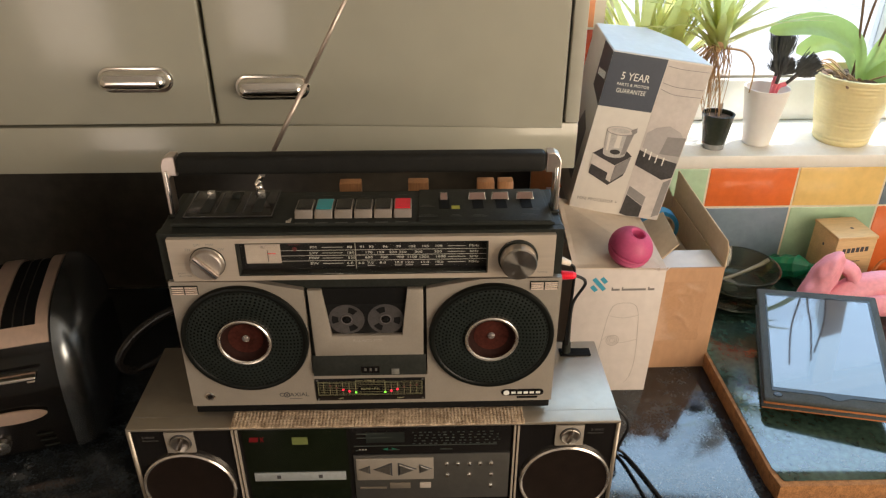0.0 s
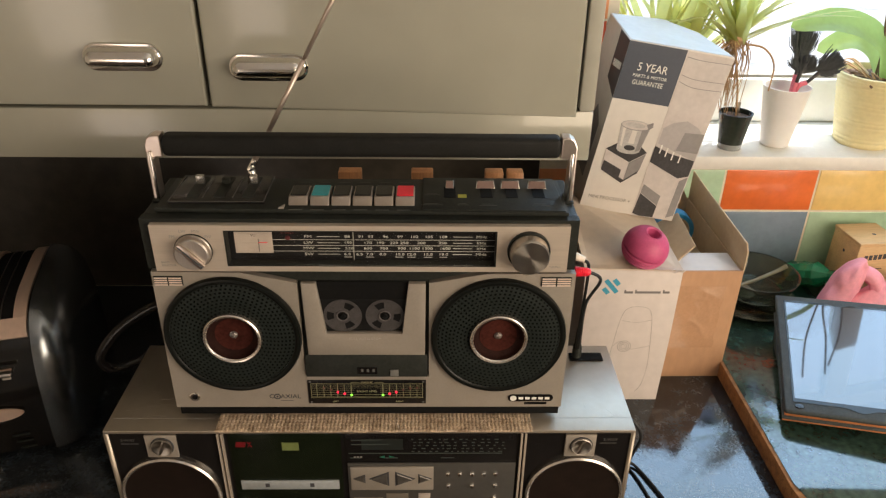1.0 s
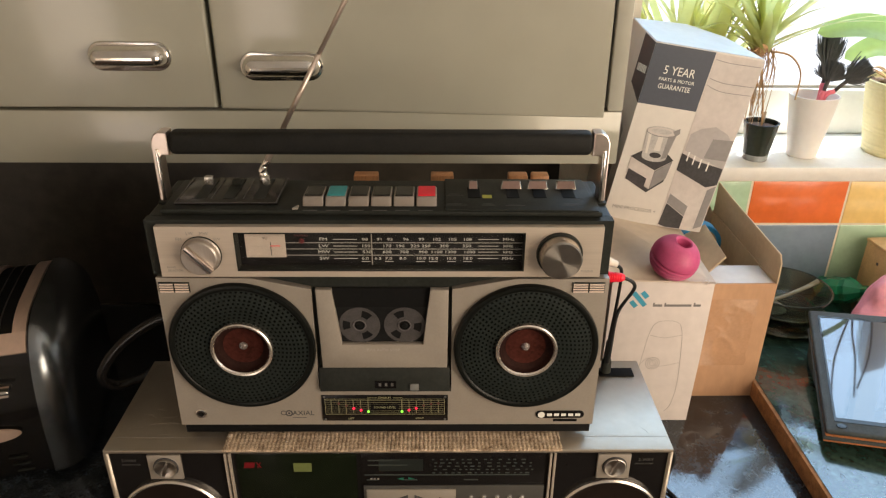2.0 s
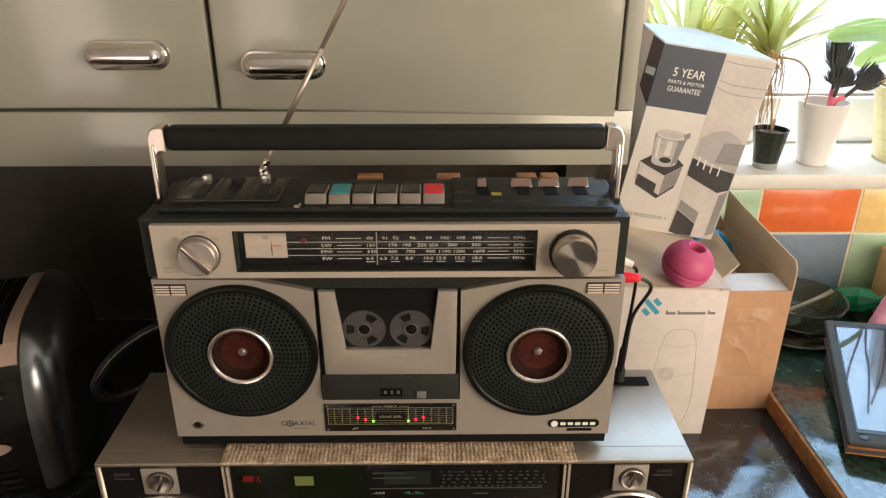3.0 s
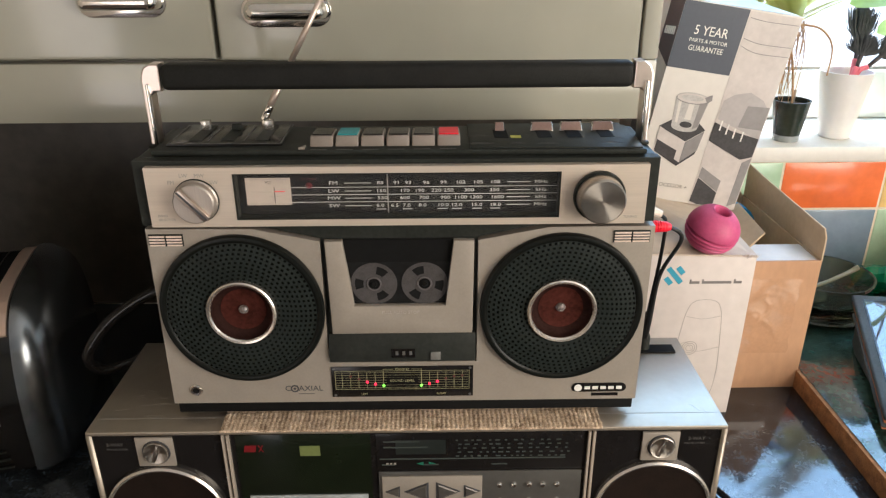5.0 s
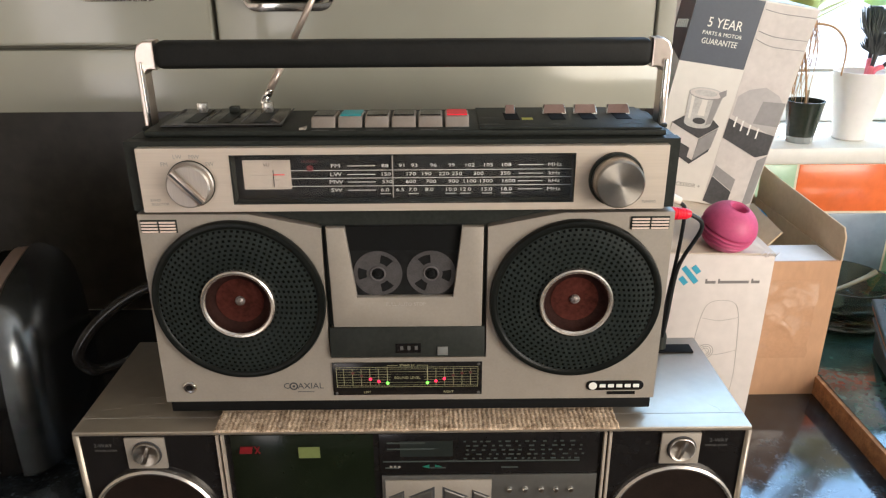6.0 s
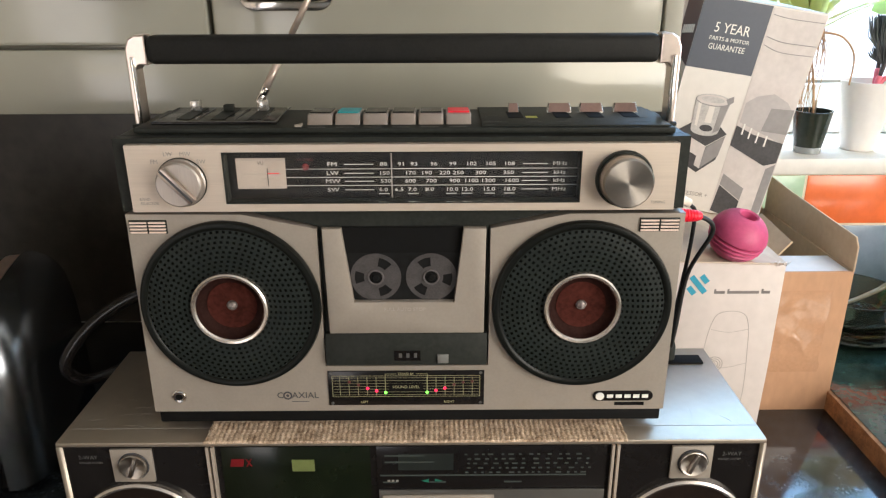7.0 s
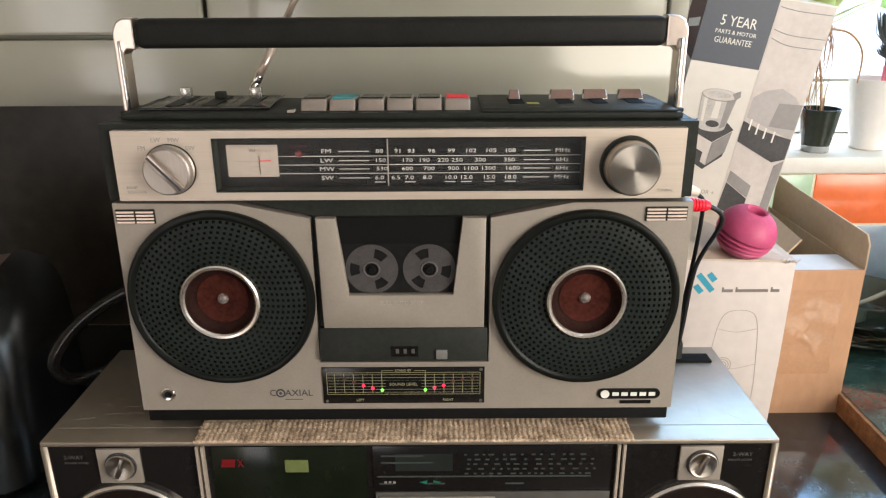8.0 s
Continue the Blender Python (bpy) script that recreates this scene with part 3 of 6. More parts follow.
def grille(name, cx, cz):
    """A round black speaker grille with punched holes, silver ring and coaxial tweeter."""
    f = facing(cx, 0.0, R(cz))
    rim = part(name, lathe(B(), [(0.0655, 0.0), (0.0720, 0.0), (0.0722, 0.0035), (0.0712, 0.0056), (0.0690, 0.0062), (0.0668, 0.0058), (0.0655, 0.0045)], f, 96, True), mat("satin_black_rim", (0.006, 0.007, 0.006), 0.36, 0, 0.2, 40, spec=0.18), radio)
    # backing a little paler than matt black, to soften the contrast of the holes
    part("backing", lathe(B(), [(0.0262, -0.002), (0.0285, -0.0005), (0.0680, 0.0015)], f, 64), mat("black_grille_cloth", (0.009, 0.010, 0.009), 0.9, 0, 0.3, 90, spec=0.1), rim)
    b = B()
    def pt(r, a):
        h = 0.0046 + 0.0020 * math.sin((r - 0.031) / 0.035 * math.pi)
        return f @ Vector((r * math.cos(a), r * math.sin(a), h))
    rings, r = 9, 0.0305
    step = (0.0662 - 0.0305) / rings
    for j in range(rings):
        n = int(2 * math.pi * (r + step / 2) / 0.0049)
        r1, r2, r3 = r + step * 0.25, r + step * 0.73, r + step
        for i in range(n):
            a0, a1, a2 = 2 * math.pi * i / n, 2 * math.pi * (i + 0.46) / n, 2 * math.pi * (i + 1) / n
            for ra, rb, aa, ab in ((r, r1, a0, a2), (r2, r3, a0, a2), (r1, r2, a1, a2)):
                b.faces.new([b.verts.new(q) for q in (pt(ra, aa), pt(rb, aa), pt(rb, ab), pt(ra, ab))])
        r = r3
    bmesh.ops.remove_doubles(b, verts=b.verts, dist=0.00002)
    bmesh.ops.recalc_face_normals(b, faces=b.faces)
    part("mesh_disc", b, GRILLE, rim, "black punched metal grille", angle=40)
    part("ring", lathe(B(), [(0.0268, 0.004), (0.0306, 0.004), (0.0306, 0.0086), (0.0295, 0.0096), (0.0278, 0.0092), (0.0268, 0.0078)], f, 80, True), RING, rim, "bright silver ring")
    part("cone", lathe(B(), [(0.0270, 0.0080), (0.0264, 0.0040), (0.0250, 0.0012), (0.0215, -0.0008), (0.0160, -0.0016)], f, 48), mat("brown_black_cone", (0.022, 0.0085, 0.0065), 0.8, 0, 0.3, 60, spec=0.1), rim)
    part("centre_disc", lathe(B(), [(0.0200, -0.0004), (0.0120, -0.0014), (0.0, -0.0006)], f, 40), CONE, rim, "dark red brown centre")
    b = B()
    f3 = f @ Matrix.Translation((0, 0, -0.0010))
    dome = [(0.0042 * math.cos(radians(q * 10)), 0.0036 * math.sin(radians(q * 10))) for q in range(9)] + [(0, 0.0036)]
    lathe(b, dome, f3, 20)
    part("tweeter_dome", b, mat("dull_dome_metal", (0.20, 0.17, 0.16), 0.4, 0.8), rim, angle=50)
    b = B()
    for k in range(22):
        a, e = k * 2.39996, math.acos(1 - 0.85 * (k + 0.5) / 22)
        d = Vector((math.sin(e) * math.cos(a), math.sin(e) * math.sin(a), math.cos(e)))
        m = f3 @ Matrix.Translation((d.x * 0.0042, d.y * 0.0042, d.z * 0.0036)) @ d.to_track_quat("Z", "Y").to_matrix().to_4x4()
        lathe(b, [(0, 0.0005), (0.0004, 0.0003), (0.0005, -0.0001)], m, 6)
    part("dome_studs", b, mat("bright_stud_metal", (0.72, 0.68, 0.64), 0.25, 0.9), rim, angle=50)


for cx, cz in SPK:
    grille("speaker", cx, cz)

for x0, x1 in ((-0.2135, -0.1845), (0.1805, 0.2115)):
    v = part("vent", box(B(), x0, x1, -0.0012, 0.0, R(1.2612), R(1.2722), 0.0003), BLACK, radio)
    for j in range(4):
        for k in range(2):
            xa = x0 + 0.0008 + k * (x1 - x0) / 2
            part("slat", box(B(), xa, xa + (x1 - x0) / 2 - 0.0016, -0.0022, -0.0012, R(1.2619) + j * 0.0026, R(1.2619) + j * 0.0026 + 0.0013), VENT, v, angle=0)

# cassette bay
part("bay_surround", prism(B(), [(-0.0688, R(1.1445)), (0.0648, R(1.1445)), (0.0648, R(1.2655)), (0.122, R(1.2775)), (-0.122, R(1.2775)), (-0.0688, R(1.2655))], 0.004, 0.0119), BLACK, radio, angle=0)
door_pts = [(-0.0655, 1.2650), (-0.0505, 1.2650), (-0.0432, 1.2028), (0.0372, 1.2028), (0.0445, 1.2650), (0.0620, 1.2650), (0.0612, 1.1750), (-0.0640, 1.1750)]
lid = part("cassette_door", prism(B(), [(x, R(z)) for x, z in door_pts], -0.0030, 0.0038, bevel=0.0008), SILVER, radio, "silver cassette door with a trapezoid window")
part("door_lettering", writing(B(), "FULL AUTO STOP", facing(-0.0025, -0.0031, R(1.1965)), 0.0042), mat("faint_print", (0.40, 0.35, 0.31), 0.6), lid, angle=0)
part("bay_back", prism(B(), [(-0.0515, R(1.2650)), (-0.0440, R(1.2030)), (0.0380, R(1.2030)), (0.0455, R(1.2650))], 0.0028, 0.0039), mat("dark_cassette_shell", (0.010, 0.010, 0.010), 0.5, 0, 0.3, 30, spec=0.12), lid, angle=0)
REEL = mat("grey_reel_plastic", (0.064, 0.059, 0.059), 0.45, 0, 0.22, 160, spec=0.25)
for x in (-0.0252, 0.0190):
    b = B()
    f = facing(x, 0.0027, R(1.2225))
    def sect(r0, r1, a0, a1, h, n=8):
        for k in range(n):
            u0, u1 = a0 + (a1 - a0) * k / n, a0 + (a1 - a0) * (k + 1) / n
            b.faces.new([b.verts.new(f @ Vector((r * math.cos(a), r * math.sin(a), h))) for r, a in ((r0, u0), (r1, u0), (r1, u1), (r0, u1))])
    sect(0.0052, 0.0095, 0, 2 * math.pi, 0.0006, 36)
    sect(0.0168, 0.0203, 0, 2 * math.pi, 0.0006, 48)
    for k in range(3):
        a = (0.05 if x < 0 else 0.95) + k * 2 * math.pi / 3
        sect(0.0095, 0.0168, a - 0.76, a + 0.66, 0.0006, 10)
    bmesh.ops.recalc_face_normals(b, faces=b.faces)
    reel = part("reel", b, REEL, lid, "grey cassette reel with three openings", angle=0)
    part("hub_ring", lathe(B(), [(0.0052, 0.0007), (0.0066, 0.0007), (0.0064, 0.0016), (0.0054, 0.0016)], f, 28, True), mat("pale_hub_plastic", (0.11, 0.10, 0.10), 0.45), reel)
    part("spindle", lathe(B(), [(0, 0.0022), (0.0022, 0.002), (0.0030, 0.0008), (0.0046, 0.0007)], f, 18), BLACK_MATT, reel)
# matt black sheet added as the shadow across the top of the cassette window
part("cassette_shadow_plate", box(B(), -0.0500, 0.0445, 0.0019, 0.0027, R(1.2435), R(1.2645)), BLACK_MATT, lid, angle=0)
shelf = part("counter_shelf", prism(B(), [(-0.001, R(1.1740)), (-0.0045, R(1.1660)), (-0.0045, R(1.1470)), (0.0118, R(1.1450)), (0.0118, R(1.1740))], -0.0680, 0.0640, "yz", bevel=0.0008), BLACK, radio)
bm = box(B(), -0.0120, 0.0095, -0.0050, -0.0045, R(1.1510), R(1.1600))
part("counter_window", bm, BLACK_GLOSS, shelf, angle=0)
for x in (-0.0082, -0.0020, 0.0042):
    part("counter_digit", box(B(), x, x + 0.0026, -0.0052, -0.0050, R(1.1538), R(1.1578)), DIM_INK, shelf, angle=0)
part("reset_button", box(B(), 0.0235, 0.0325, -0.0062, -0.0045, R(1.1490), R(1.1570), 0.0004), mat("grey_button", (0.16, 0.16, 0.15), 0.5), shelf)

# sound level display
lev = part("level_display", prism(B(), [(-0.0685, R(1.1062)), (0.0625, R(1.1062)), (0.0625, R(1.1393)), (-0.0685, R(1.1393))], -0.0012, 0.0, bevel=0.0005), BLACK_GLOSS, radio, "black level display with red and green lamps")
bm = B()
for k in range(7):
    z = R(1.1165) + k * 0.0027
    box(bm, -0.0640, 0.0580, -0.00135, -0.00125, z, z + 0.00022)
for s in (1, -1):
    for k in range(6):
        x = -0.003 + s * (0.0175 + k * 0.0076)
        box(bm, x - 0.0002, x + 0.0002, -0.00135, -0.00125, R(1.1160), R(1.1335))
for x0, x1, z0, z1 in ((-0.0650, 0.0590, 1.1345, 1.1348), (-0.0650, 0.0590, 1.1147, 1.1150), (-0.0650, -0.0646, 1.1147, 1.1348), (0.0586, 0.0590, 1.1147, 1.1348),
                       (-0.0205, -0.0110, 1.1363, 1.1366), (0.0055, 0.0150, 1.1363, 1.1366), (-0.0205, -0.0202, 1.1200, 1.1363), (0.0147, 0.0150, 1.1200, 1.1363)):
    box(bm, x0, x1, -0.00137, -0.00123, R(z0), R(z1))
part("display_grid", bm, GOLD_INK, lev, angle=0)
for x in (-0.0655, 0.0595):
    for z in (1.1085, 1.1372):
        part("screw", lathe(B(), [(0, 0.0006), (0.0011, 0.0005), (0.0014, 0)], facing(x, -0.0012, R(z)), 12), DIM_INK, lev)
bm = box(B(), -0.0175, 0.0115, -0.00145, -0.0013, R(1.1205), R(1.1275))
part("display_plate", bm, BLACK_GLOSS, lev, angle=0)
for t, x, z, s in (("SOUND LEVEL", -0.003, 1.1240, 0.0036), ("STAND BY", -0.003, 1.1365, 0.0028), ("LEFT", -0.0385, 1.1095, 0.0030), ("RIGHT", 0.0330, 1.1095, 0.0030)):
    part("display_lettering", writing(B(), t, facing(x, -0.0015, R(z)), s), GOLD_INK, lev, angle=0)
for x, z, m in ((-0.0354, 1.1228, LED_RED), (-0.0280, 1.1205, LED_RED), (-0.0203, 1.1187, LED_GREEN), (0.0146, 1.1187, LED_GREEN), (0.0220, 1.1205, LED_RED), (0.0294, 1.1228, LED_RED),
                (-0.0430, 1.1262, LED_OFF), (-0.0506, 1.1290, LED_OFF), (0.0372, 1.1262, LED_OFF), (0.0448, 1.1282, LED_OFF), (0.0524, 1.1290, LED_OFF)):
    part("lamp", lathe(B(), [(0, 0.0011), (0.0010, 0.0008), (0.0013, 0)], facing(x, -0.0013, R(z)), 14), m, lev)

# jack, badge and lettering
jack = part("headphone_jack", lathe(B(), [(0.0028, 0.0), (0.0060, 0.0), (0.0060, 0.0012), (0.0048, 0.0020), (0.0030, 0.0018)], facing(-0.1945, 0, R(1.1155)), 28, True), CHROME, radio)
part("socket", lathe(B(), [(0, 0.0003), (0.0031, 0.0003)], facing(-0.1945, 0, R(1.1155)), 20), BLACK_MATT, jack)
bm = B()
writing(bm, "C   AXIAL", facing(-0.1125, -0.00005, R(1.1155)), 0.0082, "LEFT")
lathe(bm, [(0.0026, 0), (0.0039, 0), (0.0039, 0.0002), (0.0026, 0.0002)], facing(-0.1033, -0.00005, R(1.1155)), 24, True)
lathe(bm, [(0, 0.0002), (0.0013, 0.0002)], facing(-0.1033, -0.00005, R(1.1155)), 12)
box(bm, -0.1000, -0.0855, -0.0002, 0.0, R(1.1095), R(1.1100))
part("speaker_lettering", bm, DARK_INK, radio, angle=0)


def pill_pts(x0, x1, z0, z1, n=10):
    r = (z1 - z0) / 2
    pts = [(x1 - r + r * math.cos(-math.pi / 2 + math.pi * k / n), (z0 + z1) / 2 + r * math.sin(-math.pi / 2 + math.pi * k / n)) for k in range(n + 1)]
    return pts + [(x0 + r + r * math.cos(math.pi / 2 + math.pi * k / n), (z0 + z1) / 2 + r * math.sin(math.pi / 2 + math.pi * k / n)) for k in range(n + 1)]


badge = part("badge", prism(B(), pill_pts(0.1545, 0.2055, R(1.1092), R(1.1186)), -0.0012, 0.0, bevel=0.0003), BLACK_GLOSS, radio)
part("badge_disc", lathe(B(), [(0, 0.0006), (0.0036, 0.0006), (0.0036, 0)], facing(0.1605, -0.0012, R(1.1139)), 24), WHITE_INK, badge)
bm = B()
for k in range(5):
    box(bm, 0.1665 + k * 0.0074, 0.1665 + k * 0.0074 + 0.0052, -0.0016, -0.0012, R(1.1123), R(1.1155))
part("badge_bars", bm, WHITE_INK, badge, angle=0)
part("origin_plate", box(B(), 0.1735, 0.1985, -0.0006, 0.0, R(1.1045), R(1.1075)), BLACK_GLOSS, radio, angle=0)

# carrying handle
hnd = part("handle_bar", B(), VINYL, radio)
bm = box(B(), -0.1985, 0.1965, 0.040, 0.060, R(1.384), R(1.4055), 0.0055, 4)
hnd.data = mesh_of("handle_bar", bm, VINYL)
tagged(hnd, "black grained grip of the carrying handle")
for s, x in ((-1, -0.2125), (1, 0.2105)):
    pts = [(0.0, 1.334), (0.0, 1.396), (0.003, 1.403), (0.008, 1.406), (0.016, 1.406), (0.016, 1.3835), (0.0095, 1.3835), (0.0065, 1.380), (0.0065, 1.334)]
    b = prism(B(), [(x - s * u + (s * 0.002), R(z)) for u, z in (pts if s < 0 else pts[::-1])], 0.042, 0.058, bevel=0.0012)
    part("handle_bracket", b, BRACKET, radio, "polished chrome handle bracket", angle=22)
    xs = sorted((x - s * 0.0046, x - s * 0.0016))
    part("bracket_channel", box(B(), xs[0], xs[1], 0.0395, 0.0419, R(1.3385), R(1.3900), 0.0006), CHROME, radio, "bright inset strip of the handle bracket")
    part("pivot", box(B(), min(x - s * 0.006, x + s * 0.003), max(x - s * 0.006, x + s * 0.003), 0.038, 0.062, R(1.3355), R(1.3385), 0.0008), BLACK, radio)

# telescopic aerial, leaning to the right
bm = B()
base, tip = Vector((-0.1275, 0.101, R(1.349))), Vector((-0.0120, 0.118, R(1.556)))
d = tip - base
for k, (a, b_, r) in enumerate(((0.0, 0.16, 0.0032), (0.16, 0.55, 0.0026), (0.55, 1.05, 0.0022), (1.05, 1.7, 0.0018), (1.7, 2.2, 0.0014))):
    tube(bm, [base + d * a, base + d * b_], r, 12, smooth=False)
aer = part("aerial", bm, mat("tarnished_aerial_chrome", (0.60, 0.50, 0.43), 0.34, 0.75, 0.08, 60), radio, "chrome telescopic aerial")
bm = lathe(B(), [(0, -0.004), (0.0037, -0.004), (0.0037, 0.003), (0.0033, 0.0036), (0.0037, 0.0050), (0.0036, 0.009), (0.0033, 0.010), (0, 0.010)], Matrix.Translation(base) @ d.to_track_quat("Z", "Y").to_matrix().to_4x4(), 20)
lathe(bm, [(0, -0.011), (0.0046, -0.011), (0.0046, -0.005), (0.0034, -0.003), (0, -0.003)], Matrix.Translation(base), 20)
part("aerial_joint", bm, CHROME, aer)

# ---- lower three-piece stereo ----
low = thing("stereo_radio", pose(0, 0, COUNTER), "low wide silver and black stereo radio under the boombox", "stereo")
def L(z):
    return z - COUNTER


X0, X1, YF, YB, ZT, ZB = -0.2965, 0.2995, -0.020, 0.140, 1.083, 0.908
bm = B()
box(bm, X0, X1, YF, YB, L(ZT) - 0.0045, L(ZT), 0.0012)
box(bm, X0, X0 + 0.004, YF, YB, L(ZB), L(ZT) - 0.0046)
box(bm, X1 - 0.004, X1, YF, YB, L(ZB), L(ZT) - 0.0046)
box(bm, X0, X1, YF, YB, L(ZB) - 0.004, L(ZB) - 0.0001)
part("shell", bm, GREY_SILVER, low, "satin silver metal shell with scuffed top")
part("top_seam", box(B(), X0 + 0.001, X1 - 0.001, YF + 0.0205, YF + 0.0211, L(ZT) + 0.00005, L(ZT) + 0.0002), GREY_INK, low, angle=0)
rnd = random.Random(8)
bm = B()
for k in range(26):
    x, y, a = (rnd.uniform(-0.285, -0.19), rnd.uniform(0.0, 0.05), rnd.uniform(-0.5, 1.2)) if k < 18 else (rnd.uniform(0.21, 0.29), rnd.uniform(0.0, 0.10), rnd.uniform(0.8, 2.2))
    l_ = rnd.uniform(0.004, 0.018)
    tube(bm, [(x, y, L(ZT)), (x + 0.5 * l_ * math.cos(a) + rnd.gauss(0, 0.001), y + 0.5 * l_ * math.sin(a), L(ZT)), (x + l_ * math.cos(a), y + l_ * math.sin(a), L(ZT))], 0.00012, 4)
tagged(part("scratches", bm, mat("pale_scratch", (0.40, 0.35, 0.29), 0.6, 0.3), low, "pale scratches on the top"), kind="stuff")
part("front_plate", box(B(), X0 + 0.0042, X1 - 0.0042, YF + 0.0030, YB - 0.002, L(ZB) + 0.0002, L(ZT) - 0.0048), BLACK_GLOSS, low, angle=0)
for x in (-0.26, -0.12, 0.12, 0.26):
    for y in (0.0, 0.12):
        part("foot", lathe(B(), [(0, 0), (0.008, 0), (0.008, 0.0042), (0, 0.0042)], Matrix.Translation((x, y, 0)), 16), BLACK_MATT, low)
for x in (-0.1715, -0.1672, 0.1700, 0.1745):
    part("trim_strip", box(B(), x, x + 0.0022, YF - 0.001, YF + 0.0030, L(ZB), L(ZT) - 0.0048), SILVER_BRIGHT, low, angle=0)


def low_speaker(cx):
    cz = L(0.9845)
    f = facing(cx, YF + 0.003, cz)
    sp = part("speaker", lathe(B(), [(0.0535, 0), (0.0575, 0), (0.0578, 0.0045), (0.0560, 0.0062), (0.0538, 0.0050)], f, 96, True), RING, low, "speaker with a bright chrome ring")
    part("cone", lathe(B(), [(0.0540, 0.0034), (0.0500, 0.0030), (0.0300, 0.0018), (0.0120, 0.0016), (0.0, 0.0030)], f, 64), mat("sooty_speaker_cloth", (0.012, 0.007, 0.005), 0.6, 0, 0.3, 60, 0.15, 700, spec=0.15), sp)
    k = cx + (0.0005 if cx > 0 else -0.0005)
    pl = part("level_plate", box(B(), k - 0.0175, k + 0.0175, YF + 0.0002, YF + 0.0030, L(1.0435), L(1.0760), 0.0006), SILVER, low)
    f2 = facing(k + 0.001, YF + 0.0002, L(1.0600))
    part("dial_rim", lathe(B(), [(0.0121, 0.0), (0.0131, 0.0), (0.0129, 0.0010), (0.0121, 0.0010)], f2, 40, True), DARK_INK, pl)
    knob_ = part("level_knob", lathe(B(), [(0.0120, 0.0), (0.0118, 0.0030), (0.0112, 0.0034), (0.0085, 0.0020), (0, 0.0008)], f2, 40), TURNED, pl)
    b = box(B(), -0.0016, 0.0016, -0.0095, 0.0095, 0.0008, 0.0046, 0.0006)
    bmesh.ops.transform(b, verts=b.verts, matrix=f2 @ pose(0, 0, 0, 0, 0, -20))
    part("grip", b, TURNED, knob_)


low_speaker(-0.2345)
low_speaker(0.2380)
for x in (-0.281, 0.281):
    al = "LEFT" if x < 0 else "RIGHT"
    part("two_way_print", writing(B(), "2-WAY", facing(x, YF + 0.0029, L(1.0665)), 0.0052, al), DIM_INK, low, angle=0)
    part("speaker_print", writing(B(), "SPEAKER SYSTEM", facing(x, YF + 0.0029, L(1.0612)), 0.0026, al), DIM_INK, low, angle=0)

PY = YF + 0.0029
part("deck_window", box(B(), -0.160, -0.034, PY - 0.0008, PY, L(0.916), L(1.0765), 0.0004), DARK_GREEN_GLASS, low, "dark green cassette window")
EMBLEM_RED = mat("dull_red_emblem", (0.16, 0.009, 0.012), 0.5, spec=0.2)
part("red_emblem", prism(B(), [(-0.1530, L(1.0575)), (-0.1420, L(1.0575)), (-0.1405, L(1.0650)), (-0.1515, L(1.0650))], PY - 0.0014, PY - 0.0009), EMBLEM_RED, low, angle=0)
for za, zb in ((1.0575, 1.0650), (1.0650, 1.0575)):
    part("red_emblem", prism(B(), [(-0.1395, L(za)), (-0.1382, L(za)), (-0.1342, L(zb)), (-0.1355, L(zb))], PY - 0.0014 - (0.0002 if za < zb else 0), PY - 0.0009), EMBLEM_RED, low, angle=0)
part("display", box(B(), -0.1005, -0.0815, PY - 0.0016, PY - 0.0009, L(1.0525), L(1.0640)), OLIVE_WINDOW, low, "small lit olive green display", angle=0)
bar = part("cassette_bar", box(B(), -0.1525, -0.0385, PY - 0.0030, PY - 0.0009, L(0.9925), L(1.0060), 0.0005), mat("pale_blue_grey_bar", (0.42, 0.45, 0.46), 0.35, 0.3), low)
for x in (-0.122, -0.070):
    part("bar_mark", box(B(), x - 0.0025, x + 0.0025, PY - 0.0033, PY - 0.0030, L(0.9965), L(1.0022)), DARK_INK, bar, angle=0)
tw = part("tuner_window", box(B(), -0.029, 0.1665, PY - 0.0008, PY, L(1.0340), L(1.0765), 0.0004), BLACK_GLOSS, low)
GREEN_INK = mat("dim_green_print", (0.052, 0.062, 0.057), 0.5, spec=0.2)
rnd = random.Random(4)
for r in range(5):
    x = 0.045 + rnd.uniform(0, 0.004)
    while x < 0.152:
        w = rnd.choice((0.0022, 0.0032, 0.0046))
        part("scale_bar", box(B(), x, x + w, PY - 0.0011, PY - 0.0008, L(1.0675) - r * 0.0046, L(1.0675) - r * 0.0046 + 0.0014), GREEN_INK, tw, angle=0)
        x += w + rnd.uniform(0.0025, 0.0075)
for x, w in ((0.0155, -0.0065), (0.0205, 0.0065)):
    part("tuning_arrow", prism(B(), [(x, L(1.0395)), (x + w, L(1.0415)), (x, L(1.0435))], PY - 0.0011, PY - 0.0008), mat("green_arrow", (0.015, 0.15, 0.095), 0.5), tw, angle=0)
for k in range(3):
    part("counter_mark", box(B(), -0.0200 + k * 0.0036, -0.0178 + k * 0.0036, PY - 0.0011, PY - 0.0008, L(1.0405), L(1.0425)), GREY_INK, tw, angle=0)
part("meter_pane", box(B(), -0.0105, 0.0365, PY - 0.00098, PY - 0.0008, L(1.0525), L(1.0690)), mat("grey_green_pane", (0.016, 0.020, 0.018), 0.3), tw, angle=0)
for x0, x1, z in ((-0.022, 0.012, 1.0665), (-0.022, 0.020, 1.0600), (-0.026, 0.150, 1.0465), (-0.024, -0.012, 1.0395), (0.016, 0.030, 1.0395), (0.080, 0.095, 1.0395)):
    part("scale_bar", box(B(), x0, x1, PY - 0.0011, PY - 0.0008, L(z), L(z) + 0.0014), GREEN_INK, tw, angle=0)
